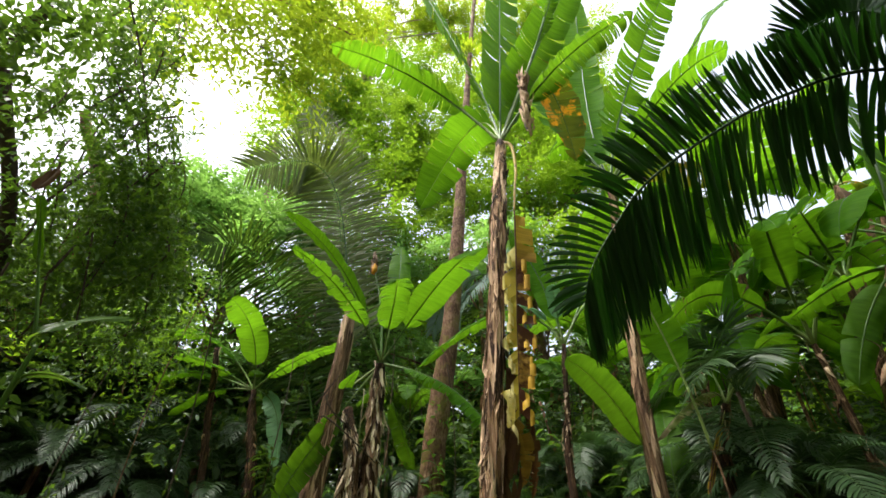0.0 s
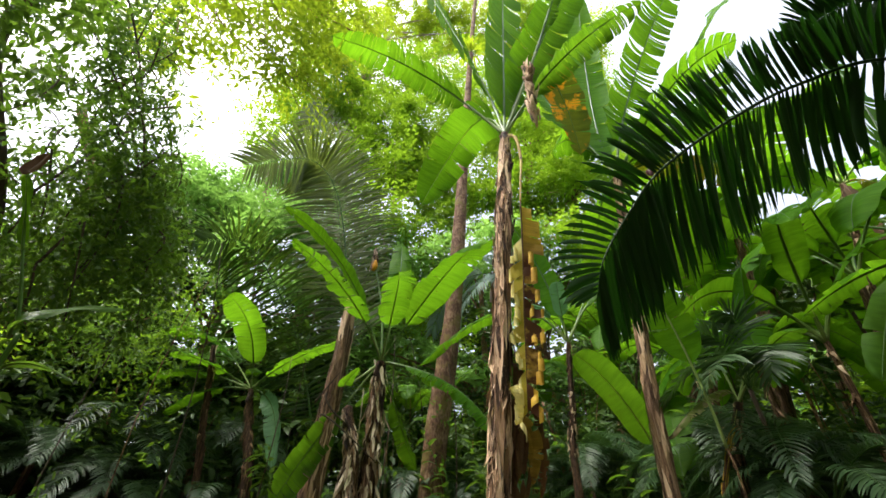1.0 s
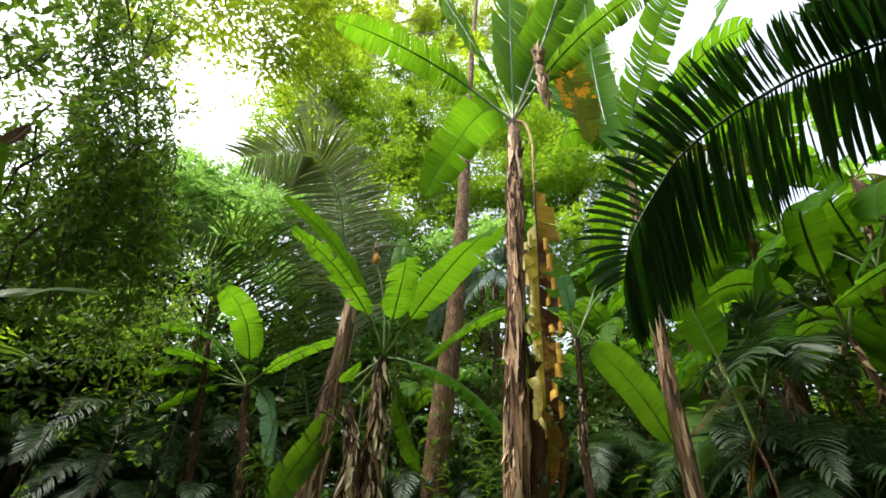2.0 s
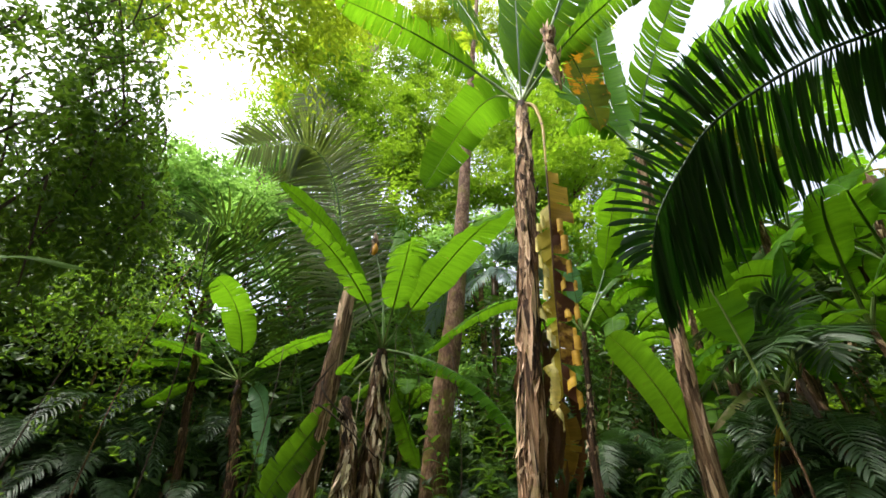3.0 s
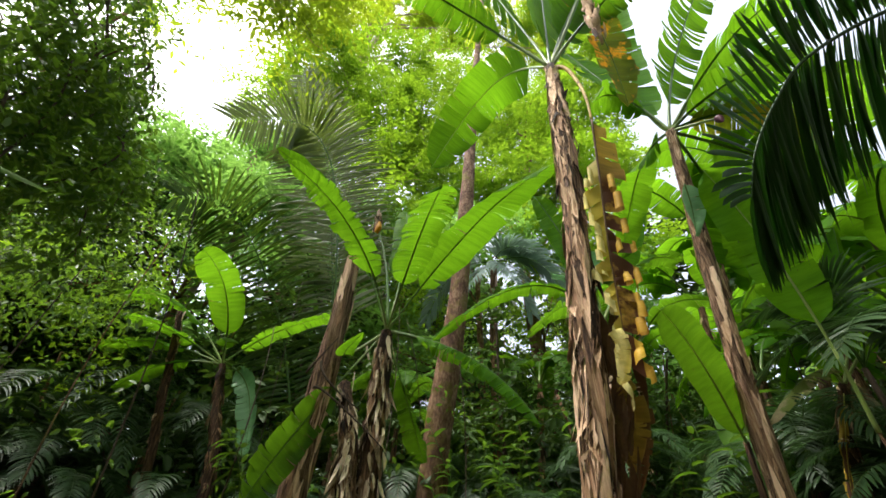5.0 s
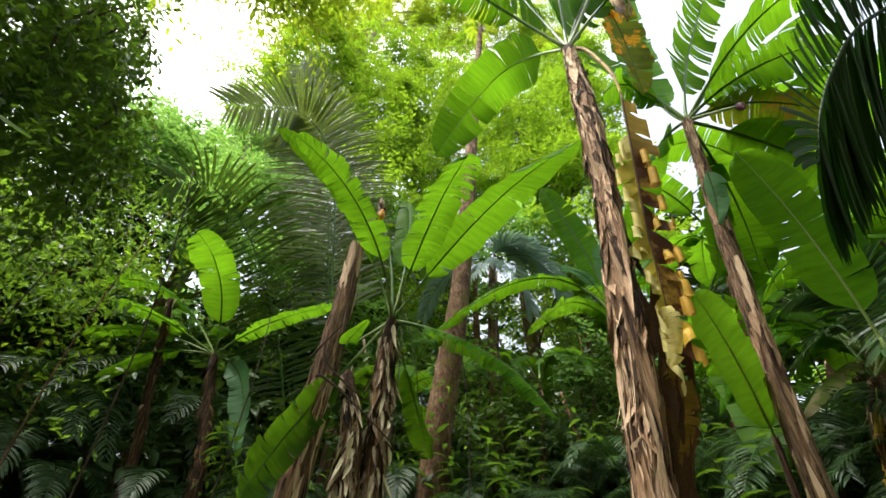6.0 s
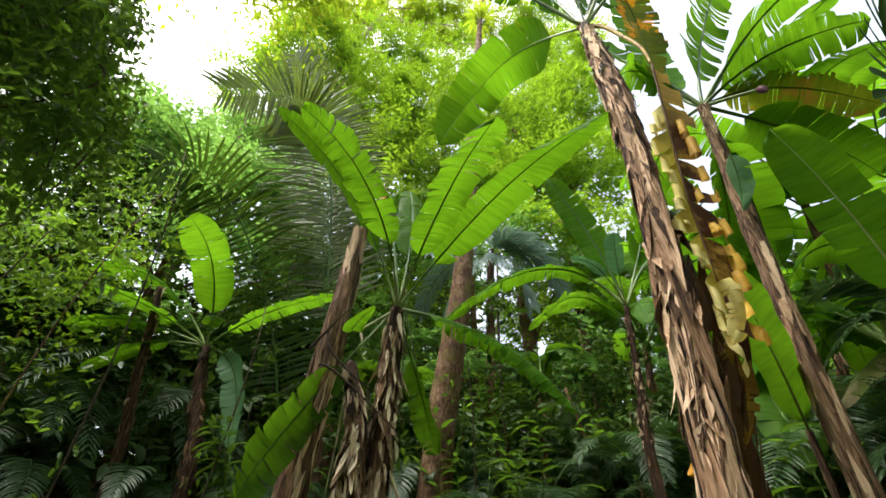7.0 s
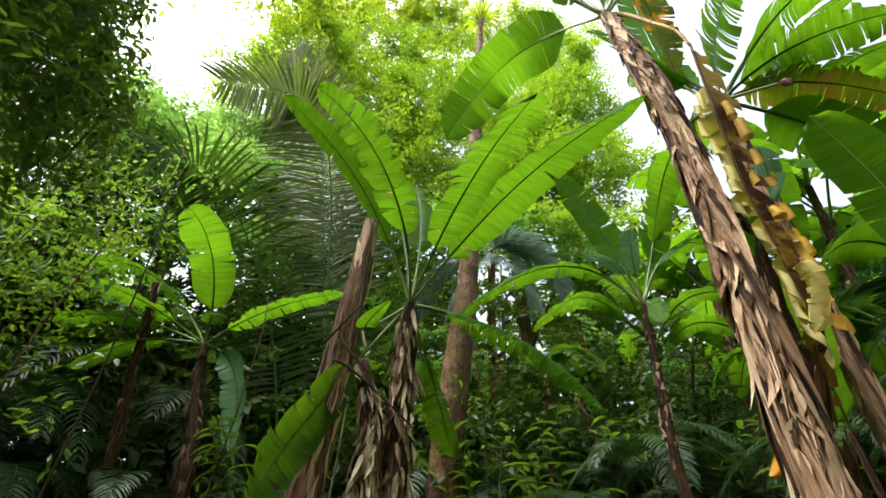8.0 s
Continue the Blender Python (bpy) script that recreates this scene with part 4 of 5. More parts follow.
old_b = root("dead_banana_stem", (-1.18, 6.03, 0), "dead banana stem wrapped in hanging brown sheath tatters", "banana plant")
line_o = spline([(-1.2, 6.03, 0), (-1.2, 6.03, 2.04), (-1.23, 6.03, 2.53), (-1.39, 6.17, 3.06)], 6)
link("pseudostem", fibrous_stem(line_o, [0.13, 0.12, 0.11, 0.06], 13), SHEATH_DARK, old_b)
tagged(link("dry_sheath", sheath_strips(line_o, [0.13, 0.12, 0.11, 0.06], 100, 0.25, 0.043, 14, 0.3, 1.0, 0.7, 260, 1.8, 0.0, 2.5), SHRED_PALE, old_b), kind="stuff")
tagged(link("dry_sheath", sheath_strips(line_o, [0.12, 0.11, 0.10, 0.05], 150, 0.3, 0.06, 114, 0.3, 1.0, 0.35, 265, 0.7, 0.0), SHEATH_DARK, old_b), kind="stuff")
stump = root("broken_banana_stem", (-1.64, 5.97, 0), "broken-off bare banana stem with a splintered pointed top", "banana plant")
line_s = spline([(-1.72, 5.96, 0), (-1.63, 5.97, 2.09), (-1.56, 5.94, 2.96), (-1.5, 5.9, 4.11), (-1.49, 5.9, 4.54)], 8)
link("pseudostem", fibrous_stem(line_s, [0.13, 0.125, 0.12, 0.12, 0.075], 15), SHEATH, stump)
tagged(link("splinter", sheath_strips(line_s, [0.13, 0.125, 0.12, 0.12, 0.075], 60, 0.6, 0.06, 16, 0.25, 0.97, 0.08, 265, 0.3, 0.7), SHRED, stump), kind="stuff")

# ---- banana plant by the vines ----
CROWN_L = (-3.58, 7.6, 3.71)
left_b = root("banana_plant", (-3.16, 7.58, 0), "banana plant with short arching leaves over dark undergrowth", "banana plant", "banana plants")
line_l = spline([(-3.19, 7.57, 0), (-3.2, 7.57, 2.15), (-3.4, 7.58, 2.94), CROWN_L], 8)
link("pseudostem", fibrous_stem(line_l, [0.08, 0.075, 0.065, 0.045], 17), SHEATH_DARK, left_b)
# Rags take the dark stem tone, so their shade is part of the colour.
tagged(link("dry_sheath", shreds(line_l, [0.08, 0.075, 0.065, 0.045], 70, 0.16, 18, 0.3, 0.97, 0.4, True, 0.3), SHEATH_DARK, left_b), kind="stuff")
banana_leaf(left_b, CROWN_L, (-3.53, 6.95, 4.5), (-3.7, 6.25, 4.86), 0.28, tears=3, rib_r=0.0105, seed=61, fold=12, droop=25, start=0.2, up=(0, 1, 0.4))
banana_leaf(left_b, CROWN_L, (-2.86, 7.49, 4.22), (-1.94, 7.44, 4.53), 0.20, tears=14, rib_r=0.0105, seed=62, fold=18, droop=50, start=0.18)
banana_leaf(left_b, CROWN_L, (-4.25, 7.4, 3.62), (-4.82, 7.35, 3.22), 0.2, tears=4, rib_r=0.0105, seed=63, fold=10, droop=50, start=0.3)
banana_leaf(left_b, CROWN_L, (-4.59, 7.57, 4.64), (-5.46, 7.39, 4.7), 0.26, BANANA, tears=8, rib_r=0.0105, seed=64, fold=15, droop=45, start=0.25)
banana_leaf(left_b, CROWN_L, (-4.28, 7.18, 4.04), (-4.74, 6.83, 4.08), 0.22, BANANA, tears=8, rib_r=0.0105, seed=65, fold=15, droop=45, start=0.25)
banana_leaf(left_b, CROWN_L, (-4.75, 7.58, 4.02), (-5.52, 7.6, 3.88), 0.20, BANANA, tears=8, rib_r=0.0105, seed=66, fold=15, droop=45, start=0.25)
banana_leaf(left_b, CROWN_L, (-3.1, 7.61, 3.38), (-2.79, 7.41, 2.46), 0.18, PALE_BLUE, tears=8, rib_r=0.0105, seed=67, fold=0, droop=50, start=0.2, up=(0, 1, 0.3))
banana_leaf(left_b, CROWN_L, (-3.39, 7.14, 3.89), (-3.11, 6.83, 3.75), 0.12, BANANA_DIM, tears=1, rib_r=0.0105, seed=68, fold=10, droop=40, start=0.3)
slim = root("dead_banana_stem", (-3.97, 7.5, 0), "slim bare brown banana stem", "banana plant")
line_k = spline([(-3.99, 7.49, 0), (-3.97, 7.5, 2.06), (-4.1, 7.42, 2.98), (-4.25, 7.33, 3.92), (-4.33, 7.27, 4.38)], 8)
link("pseudostem", fibrous_stem(line_k, [0.065, 0.06, 0.055, 0.035], 19), SHEATH_DARK, slim)
tagged(link("dry_sheath", shreds(line_k, [0.065, 0.06, 0.055, 0.035], 30, 0.15, 20, 0.3, 0.97, 0.3), SHRED, slim), kind="stuff")

# ---- big dark palm frond overhead ----
palm_r = root("feather_palm", (6.4, 2.6, 0.0), "feather palm with a great dark drooping frond", "palm")
link("trunk", tube(spline([(6.4, 2.6, -0.05), (6.35, 2.65, 2.5), (6.2, 2.75, 5.0)], 8), [0.2, 0.16, 0.14], 14, 0.06, 21), SHEATH_DARK, palm_r)
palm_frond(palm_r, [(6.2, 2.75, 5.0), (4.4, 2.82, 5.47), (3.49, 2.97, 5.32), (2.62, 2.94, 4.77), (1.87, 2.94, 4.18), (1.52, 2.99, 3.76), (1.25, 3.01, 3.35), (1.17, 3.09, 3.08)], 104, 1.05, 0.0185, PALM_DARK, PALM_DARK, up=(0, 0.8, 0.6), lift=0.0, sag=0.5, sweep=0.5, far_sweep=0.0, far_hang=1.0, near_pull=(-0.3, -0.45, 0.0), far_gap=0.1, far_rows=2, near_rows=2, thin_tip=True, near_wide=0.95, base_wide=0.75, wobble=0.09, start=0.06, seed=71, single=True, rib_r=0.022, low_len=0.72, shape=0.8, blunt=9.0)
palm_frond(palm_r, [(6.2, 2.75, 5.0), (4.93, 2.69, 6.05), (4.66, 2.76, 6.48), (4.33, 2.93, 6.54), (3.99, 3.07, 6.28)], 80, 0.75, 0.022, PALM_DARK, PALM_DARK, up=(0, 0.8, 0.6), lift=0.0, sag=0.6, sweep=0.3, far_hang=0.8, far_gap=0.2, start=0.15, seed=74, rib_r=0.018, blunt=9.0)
palm_frond(palm_r, [(6.2, 2.75, 5.0), (7.2, 2.0, 6.6), (8.6, 1.2, 6.4), (9.4, 0.8, 5.4)], 50, 0.9, 0.02, PALM, sag=1.2, seed=73, rib_r=0.02)

front_palm = root("understorey_palm", (3.09, 4.76, 0), "low palm with dark feathery fronds beside the grove", "palm", "undergrowth palms")
HUB_F = (3.07, 4.78, 2.92)
link("trunk", tube(arc((3.09, 4.76, 0), (3.09, 4.77, 0.7), HUB_F, 8), [0.03, 0.026, 0.02], 10, 0.12, 41), TWIG, front_palm)
for k, (m, e) in enumerate([((2.85, 4.74, 3.48), (2.37, 4.96, 3.35)), ((2.68, 4.63, 3.16), (2.21, 4.83, 2.8)), ((3.15, 4.68, 3.58), (2.98, 4.74, 3.72)), ((3.1, 4.4, 3.21), (2.96, 4.26, 2.87)), ((2.71, 4.28, 3.11), (2.27, 4.19, 2.72))]):
    palm_frond(front_palm, (HUB_F, m, e), 34, 0.42, 0.014, PALM_SHADE, start=0.25, sag=0.5, sweep=0.5, lift=0.1, seed=140 + k, rib_r=0.008, segs=4, wobble=0.08)

# ---- palms in the middle distance ----
palm_a = root("feather_palm", (-2.58, 10.07, 0), "tall feather palm with pale arching fronds", "palm", "tall feather palms")
HUB_A = (-2.29, 9.92, 3.3)
link("trunk", tube(spline([(-2.46, 9.99, 0), (-2.22, 10.04, 2.81), HUB_A], 8), [0.15, 0.13, 0.11], 12, 0.06, 22), SHEATH_DARK, palm_a)
palm_frond(palm_a, [HUB_A, (-2.73, 9.54, 6.08), (-3.02, 9.34, 8.03), (-3.44, 9.06, 9.67), (-3.96, 8.71, 10.49), (-4.45, 8.21, 10.34), (-5.18, 7.34, 9.13)], 112, 1.7, 0.031, PALM_GREY, sag=0.55, sweep=0.35, lift=0.05, wobble=0.03, seed=81, start=0.2, up=(-0.3, 0.8, 0.55), rib_r=0.03, low_len=1.0)
palm_frond(palm_a, [HUB_A, (-2.74, 9.98, 5.43), (-3.15, 9.92, 7.39), (-3.76, 9.93, 10.06), (-4.7, 9.73, 12.82), (-5.46, 9.4, 14.42)], 100, 1.6, 0.031, PALM_GREY, sag=0.45, sweep=0.4, lift=0.05, wobble=0.03, seed=82, start=0.2, up=(0.2, 0.8, 0.5), rib_r=0.03)
palm_b = root("feather_palm", (-3.04, 9.33, 0), "feather palm with dark open fronds", "palm", "tall feather palms")
HUB_B = (-2.91, 9.37, 3.14)
link("trunk", tube(spline([(-3.08, 9.32, 0), (-2.81, 9.39, 2.67), HUB_B], 8), [0.14, 0.12, 0.10], 12, 0.06, 23), SHEATH_DARK, palm_b)
palm_frond(palm_b, [HUB_B, (-3.2, 9.23, 4.15), (-3.64, 9.01, 5.3), (-4.37, 8.43, 6.61), (-4.95, 7.8, 7.1), (-5.4, 7.3, 6.75)], 54, 1.4, 0.032, PALM, sag=0.75, sweep=0.2, lift=0.0, wobble=0.03, seed=83, start=0.1, up=(0.1, 0.85, 0.5), rib_r=0.026)
palm_c = root("feather_palm", (1.15, 11.71, 0), "feather palm with drooping blue-grey fronds", "palm", "tall feather palms")
HUB_C = (1.14, 11.71, 8.55)
link("trunk", tube(spline([(1.08, 11.73, 0), (1.05, 11.73, 5.72), HUB_C], 8), [0.14, 0.12, 0.10], 12, 0.06, 24), SHEATH_DARK, palm_c)
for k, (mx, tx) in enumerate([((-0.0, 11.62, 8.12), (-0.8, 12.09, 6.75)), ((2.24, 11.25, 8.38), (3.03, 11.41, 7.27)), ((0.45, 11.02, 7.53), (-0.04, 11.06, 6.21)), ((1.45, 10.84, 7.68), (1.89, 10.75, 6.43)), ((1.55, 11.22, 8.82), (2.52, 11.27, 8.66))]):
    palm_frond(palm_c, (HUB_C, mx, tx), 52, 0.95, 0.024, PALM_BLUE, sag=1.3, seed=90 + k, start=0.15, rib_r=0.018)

# ---- broad strap-leaved herb ----
herb = root("wild_ginger_plant", (-2.55, 2.75, 0.0), "tall herb with long narrow green leaves on a green stalk", "herb")
link("stalk", tube(spline([(-2.55, 2.75, -0.03), (-2.22, 2.46, 2.25), (-2.24, 2.44, 2.56), (-2.37, 2.28, 3.06)], 8), [0.018, 0.014, 0.011, 0.006], 8), GREEN_RIB, herb)
banana_leaf(herb, (-2.35, 2.3, 2.99), (-2.41, 2.22, 3.23), (-2.46, 2.14, 3.43), 0.035, BANANA_DIM, tears=0, seed=91, fold=20, droop=30, start=0.05, up=(0, 1, 0.3), rib_r=0.006)
banana_leaf(herb, (-2.24, 2.44, 2.5), (-2.19, 2.5, 2.68), (-2.4, 3.2, 3.05), 0.03, VINE, tears=0, seed=93, fold=15, droop=40, start=0.1, rib_r=0.006)
banana_leaf(herb, (-2.23, 2.46, 2.31), (-2.08, 2.47, 2.37), (-1.87, 2.55, 2.3), 0.04, VINE, tears=0, seed=94, fold=15, droop=40, start=0.15, rib_r=0.006)

# ---- torn and hanging leaves of the grove's edge ----
frayed = root("banana_plant", (2.84, 5.09, 0), "young banana plant with a bleached torn leaf", "banana plant", "banana plants")
line_f = spline([(2.86, 5.08, 0), (2.86, 5.08, 2.15), (3.03, 4.98, 2.85)], 8)
link("pseudostem", fibrous_stem(line_f, [0.06, 0.05, 0.035], 36), SHEATH_DARK, frayed)
tagged(link("dry_sheath", shreds(line_f, [0.06, 0.05, 0.035], 40, 0.12, 37, 0.3, 0.98, 0.4), SHRED, frayed), kind="stuff")
banana_leaf(frayed, (3.03, 4.98, 2.85), (2.76, 4.91, 2.92), (2.21, 4.94, 2.49), 0.15, PALE_DRY, rib_r=0.008, tears=16, gap=0.5, seed=95, fold=5, droop=60, start=0.2, ragged=0.5, label="bleached beige torn leaf")
banana_leaf(frayed, (3.03, 4.98, 2.85), (3.29, 4.82, 3.52), (3.41, 4.62, 4.28), 0.12, BANANA, rib_r=0.009, tears=1, seed=96, fold=40, droop=10, start=0.3, up=(0.3, 1, 0.3))
banana_leaf(frayed, (3.03, 4.98, 2.85), (3.3, 4.57, 3.29), (3.43, 4.22, 3.33), 0.16, BANANA_DIM, rib_r=0.009, tears=2, seed=97, fold=10, droop=40, start=0.3)
banana_leaf(frayed, (3.03, 4.98, 2.85), (3.03, 5.21, 3.53), (2.84, 5.54, 3.81), 0.24, BANANA_DIM, rib_r=0.009, tears=6, seed=98, fold=10, droop=40, start=0.3)
banana_leaf(frayed, (3.03, 4.98, 2.85), (2.74, 4.92, 2.38), (2.49, 4.82, 1.98), 0.03, BANANA_SCORCHED, YELLOW, rib_r=0.004, tears=8, seed=99, fold=0, droop=60, start=0.2, up=(0, -1, 0.2))
edge = root("banana_plant", (3.68, 4.01, 0), "banana plant with long arching leaves and a dark hanging leaf", "banana plant", "banana plants")
line_e = spline([(3.68, 4.01, 0), (3.76, 3.94, 2.24), (3.99, 3.69, 3.25), (4.09, 3.58, 3.69)], 8)
CROWN_E = (4.09, 3.58, 3.69)
link("pseudostem", fibrous_stem(line_e, [0.10, 0.09, 0.08, 0.06], 38), SHEATH_DARK, edge)
tagged(link("dry_sheath", shreds(line_e, [0.10, 0.09, 0.08, 0.06], 70, 0.2, 39, 0.3, 0.98, 0.5, True, 0.3), SHRED, edge), kind="stuff")
banana_leaf(edge, CROWN_E, (3.83, 3.86, 3.68), (3.47, 4.19, 3.46), 0.24, BANANA, tears=5, seed=101, fold=15, droop=45, start=0.15)
banana_leaf(edge, CROWN_E, (3.57, 3.56, 3.19), (3.23, 3.6, 2.63), 0.12, BANANA_DIM, rib_r=0.008, tears=1, seed=102, fold=10, droop=40, start=0.2, up=(-0.3, -1, 0.2))
banana_leaf(edge, CROWN_E, (5.09, 3.76, 6.13), (5.64, 4.2, 8.88), 0.34, BANANA, tears=12, seed=106, fold=15, droop=30, start=0.15, up=(-0.2, 0.8, 0.5))
banana_leaf(edge, CROWN_E, (4.64, 3.54, 4.22), (5.2, 3.43, 4.46), 0.30, BANANA, tears=6, seed=105, fold=15, droop=40, start=0.15)

# ---- dark stalks caught against the broken stem, an orange fallen leaf ----
for k, pts in enumerate(([(-1.67, 5.66, 2.99), (-1.55, 5.58, 3.11), (-1.39, 5.56, 3.33)], [(-1.54, 5.59, 2.82), (-1.35, 5.57, 2.74), (-0.81, 5.64, 2.32)], [(-1.52, 5.59, 3.09), (-1.41, 5.56, 2.89), (-1.08, 5.64, 2.65)])):
    link("dangling_stalk", tube(arc(*pts, 12), [0.014, 0.011, 0.005], 6, 0.2, k), TWIG, stump)
banana_leaf(big, (0.49, 4.01, 2), (0.46, 4.03, 1.95), (0.43, 4.04, 1.9), 0.036, ORANGE, ORANGE, tears=0, seed=121, fold=0, droop=8, sides=(-1,), start=0.02, up=(-0.6, -0.8, 0.1), rib_r=0.0015, name="dead_leaf", label="small orange dead leaf")


# ---- trees ----
BOLE = root("forest_tree", (-0.46, 8.32, 0), "tall straight forest tree with mossy reddish-brown bark", "tree", "forest trees")
bole_line = spline([(-0.48, 8.43, 0), (-0.36, 8.42, 2.76), (-0.17, 8.39, 4.4), (0.02, 8.47, 6.56), (0.52, 8.78, 16.02), (0.93, 8.98, 22.47)], 8)
link("trunk", tube(bole_line, [0.25, 0.22, 0.205, 0.175, 0.09, 0.07], 18, 0.05, 25), MOSSY, BOLE)
tagged(link("crown", bough_cloud([(0.98, 9.17, 30.87, 1.6), (-1.47, 9.42, 37.2, 1.6), (3.56, 7.81, 34.14, 1.6)], 3500, 0.2, 26), CANOPY, BOLE), kind="stuff")

tree("forest_tree", (-4.41, 14.57, 0), [(-5.41, 14.74, 12.46), (-6.31, 14.9, 22.7), (-5.33, 16.37, 33.28)], [0.3, 0.26, 0.2, 0.15],
     [(-3.18, 13.89, 17.82, 2.4), (-1.32, 14.74, 20.62, 2.4), (-5.31, 14.24, 20.19, 2.2), (-2.41, 13.04, 13.22, 2), (-0.87, 14.28, 15.73, 2), (-8.11, 13.95, 21.98, 2.2), (-4.51, 15.59, 25.97, 2.4), (-0.86, 16.29, 27.48, 2.6), (-4.5, 13.48, 15.44, 2), (-1.93, 12.63, 10.56, 1.8), (-8.46, 13.17, 17.73, 1.6), (-7.4, 12.95, 19.75, 1.6), (-7.74, 13.29, 15.88, 1.5), (-6.19, 12.83, 21.65, 1.8)],
     42000, 0.24, CANOPY, "tall forest tree with a bright green crown", PALE_BARK, 101, group="forest trees")
tree("forest_tree", (3.48, 14.99, 0), [(2.86, 15.11, 11.63), (3.77, 14.92, 18.26)], [0.25, 0.2, 0.12],
     [(3.43, 14.49, 18.2, 2.2), (3.76, 13.89, 14.46, 2), (2, 16.24, 22.94, 2.4), (6.32, 15.15, 21.23, 2.4), (1.69, 13.76, 13.73, 1.8), (3.07, 12.52, 10.37, 1.3), (5.51, 13.32, 13.86, 2)],
     26000, 0.24, CANOPY, "forest tree with a bright green crown", MOSSY, 102, group="forest trees")
tree("forest_tree", (-8.1, 11.53, 0), [(-7.49, 11.96, 9.7), (-7.55, 11.92, 12.68), (-8.5, 12.48, 16.81)], [0.2, 0.17, 0.14, 0.1],
     [(-8.6, 10.9, 11.3, 1.3), (-7.9, 11.0, 10.7, 1.5), (-8.91, 10.2, 10.1, 1.6), (-7.83, 10.47, 9.37, 1.8), (-7.61, 13.08, 13.42, 1.6), (-7.22, 14.45, 15.38, 1.6), (-6.99, 12.29, 10.42, 1.8), (-4.24, 13.02, 9.53, 1.4), (-3.14, 12.37, 10.29, 1.3), (-4.87, 12.45, 11.17, 1.3), (-5.15, 12.72, 9.2, 1.2)],
     34000, 0.2, CANOPY_COOL, "forest tree with cool blue-green leaves", PALE_BARK, 103, group="forest trees")
tree("forest_tree", (-7.64, 16.49, 0), [(-6.5, 17, 24.44), (-6.88, 16.84, 34.33)], [0.3, 0.24, 0.16],
     [(-7.64, 16.49, 33.72, 2.6), (-4.61, 17.65, 39.56, 2.8), (-9.63, 14.13, 29.33, 2.2), (-0.66, 19.3, 40.57, 3), (-8.7, 17.57, 35.22, 1.6), (-1.62, 20.43, 40.24, 2.6), (4.29, 18.9, 37.31, 3), (8.55, 17.44, 32.43, 2.6)],
     34000, 0.26, CANOPY_WARM, "tall forest tree with yellow-green leaves", PALE_BARK, 104, group="forest trees")
tree("overhanging_tree", (-6.5, 1.5, 0.00), [(-6.4, 1.8, 5.0), (-5.8, 2.6, 9.0), (-4.44, 4.01, 11.37)], [0.2, 0.15, 0.09, 0.03],
     [(-4.68, 4.67, 11.56, 0.96), (-4, 5.2, 11.26, 0.88), (-3.42, 5.54, 12.7, 0.96), (-4.04, 5.3, 10.23, 0.72), (-3.43, 5.78, 10.27, 0.64), (-3.29, 5.63, 14.51, 0.96), (-4.93, 4.36, 10.43, 0.56), (-4.76, 4.57, 8.51, 0.48), (-4.21, 4.88, 13.84, 1.12), (-5.2, 3.98, 9.26, 0.64), (-2.87, 6.12, 13.19, 0.64)],
     6500, 0.2, CANOPY_WARM, "overhanging tree with yellow-green drooping leaves", MOSSY, 105, hang=0.45, fans=5, per=7, wide=0.36, group="forest trees")

# ---- tree smothered in vines ----
vines = root("vine_covered_tree", (-3.84, 3.48, 0), "tree smothered in dark hanging vines", "tree")
link("trunk", tube(spline([(-4.03, 3.21, 0), (-4, 3.26, 3.44), (-4.09, 2.29, 5.26), (-3.86, 2.06, 5.97)], 8), [0.07, 0.06, 0.055, 0.05], 12, 0.08, 31), TWIG, vines)
tagged(link("vine_foliage", leaf_cloud([(-3.13, 1.72, 5.13, 0.35), (-3.15, 1.69, 4.63, 0.4), (-3.19, 1.85, 5.64, 0.3), (-3.24, 1.98, 4.53, 0.3)], 1000, 0.1, 33, hang=0.9, clump=14, spread=0.8), VINE, vines), kind="stuff")
tagged(link("vine_foliage", leaf_cloud([(-6.05, 5.79, 4.85, 0.6), (-5.64, 6.44, 4.81, 0.6), (-5.27, 7.09, 5.01, 0.6), (-5.74, 6.18, 4.1, 0.6), (-5.33, 6.76, 4.14, 0.6), (-5.35, 7.15, 6, 0.5)], 2300, 0.095, 34, hang=0.9, clump=24, spread=0.9), VINE, vines), kind="stuff")
rng = np.random.default_rng(5)
NEAR = [np.array(p) for p in ((-3.46, 2.98, 2.84), (-2.8, 4.26, 3.57), (-3.93, 1.56, 5.57), (-4.02, 2.86, 8.67))]
FAR = [np.array(p) for p in ((-5.55, 5.03, 3.96), (-4.67, 6.6, 4.92), (-6.69, 3.06, 8.69), (-6.23, 4.95, 11.24))]
tops, drops = [], []
for _ in range(520):
    u, v, w = rng.uniform(0, 1) ** 0.75, rng.uniform(0.12, 1), rng.uniform(0, 1) ** 1.5
    n, f = ((c[0] * (1 - u) + c[1] * u) * (1 - v) + (c[2] * (1 - u) + c[3] * u) * v for c in (NEAR, FAR))
    if v > 0.45 and rng.random() < (0.62 if u < 0.55 else 0.36):
        continue
    tops.append(n * (1 - w) + f * w)
    drops.append(max(0.3, min(rng.uniform(0.4, 1.4), v * 4.4)))
for _ in range(75):
    u, v, w = rng.uniform(0.55, 1), rng.uniform(0.1, 0.42), rng.uniform(0, 0.5)
    n, f = ((c[0] * (1 - u) + c[1] * u) * (1 - v) + (c[2] * (1 - u) + c[3] * u) * v for c in (NEAR, FAR))
    tops.append(n * (1 - w) + f * w)
    drops.append(rng.uniform(0.7, 1.6))
vine_lines, vine_shape = strands(tops, drops, 66, 0.078, 32)
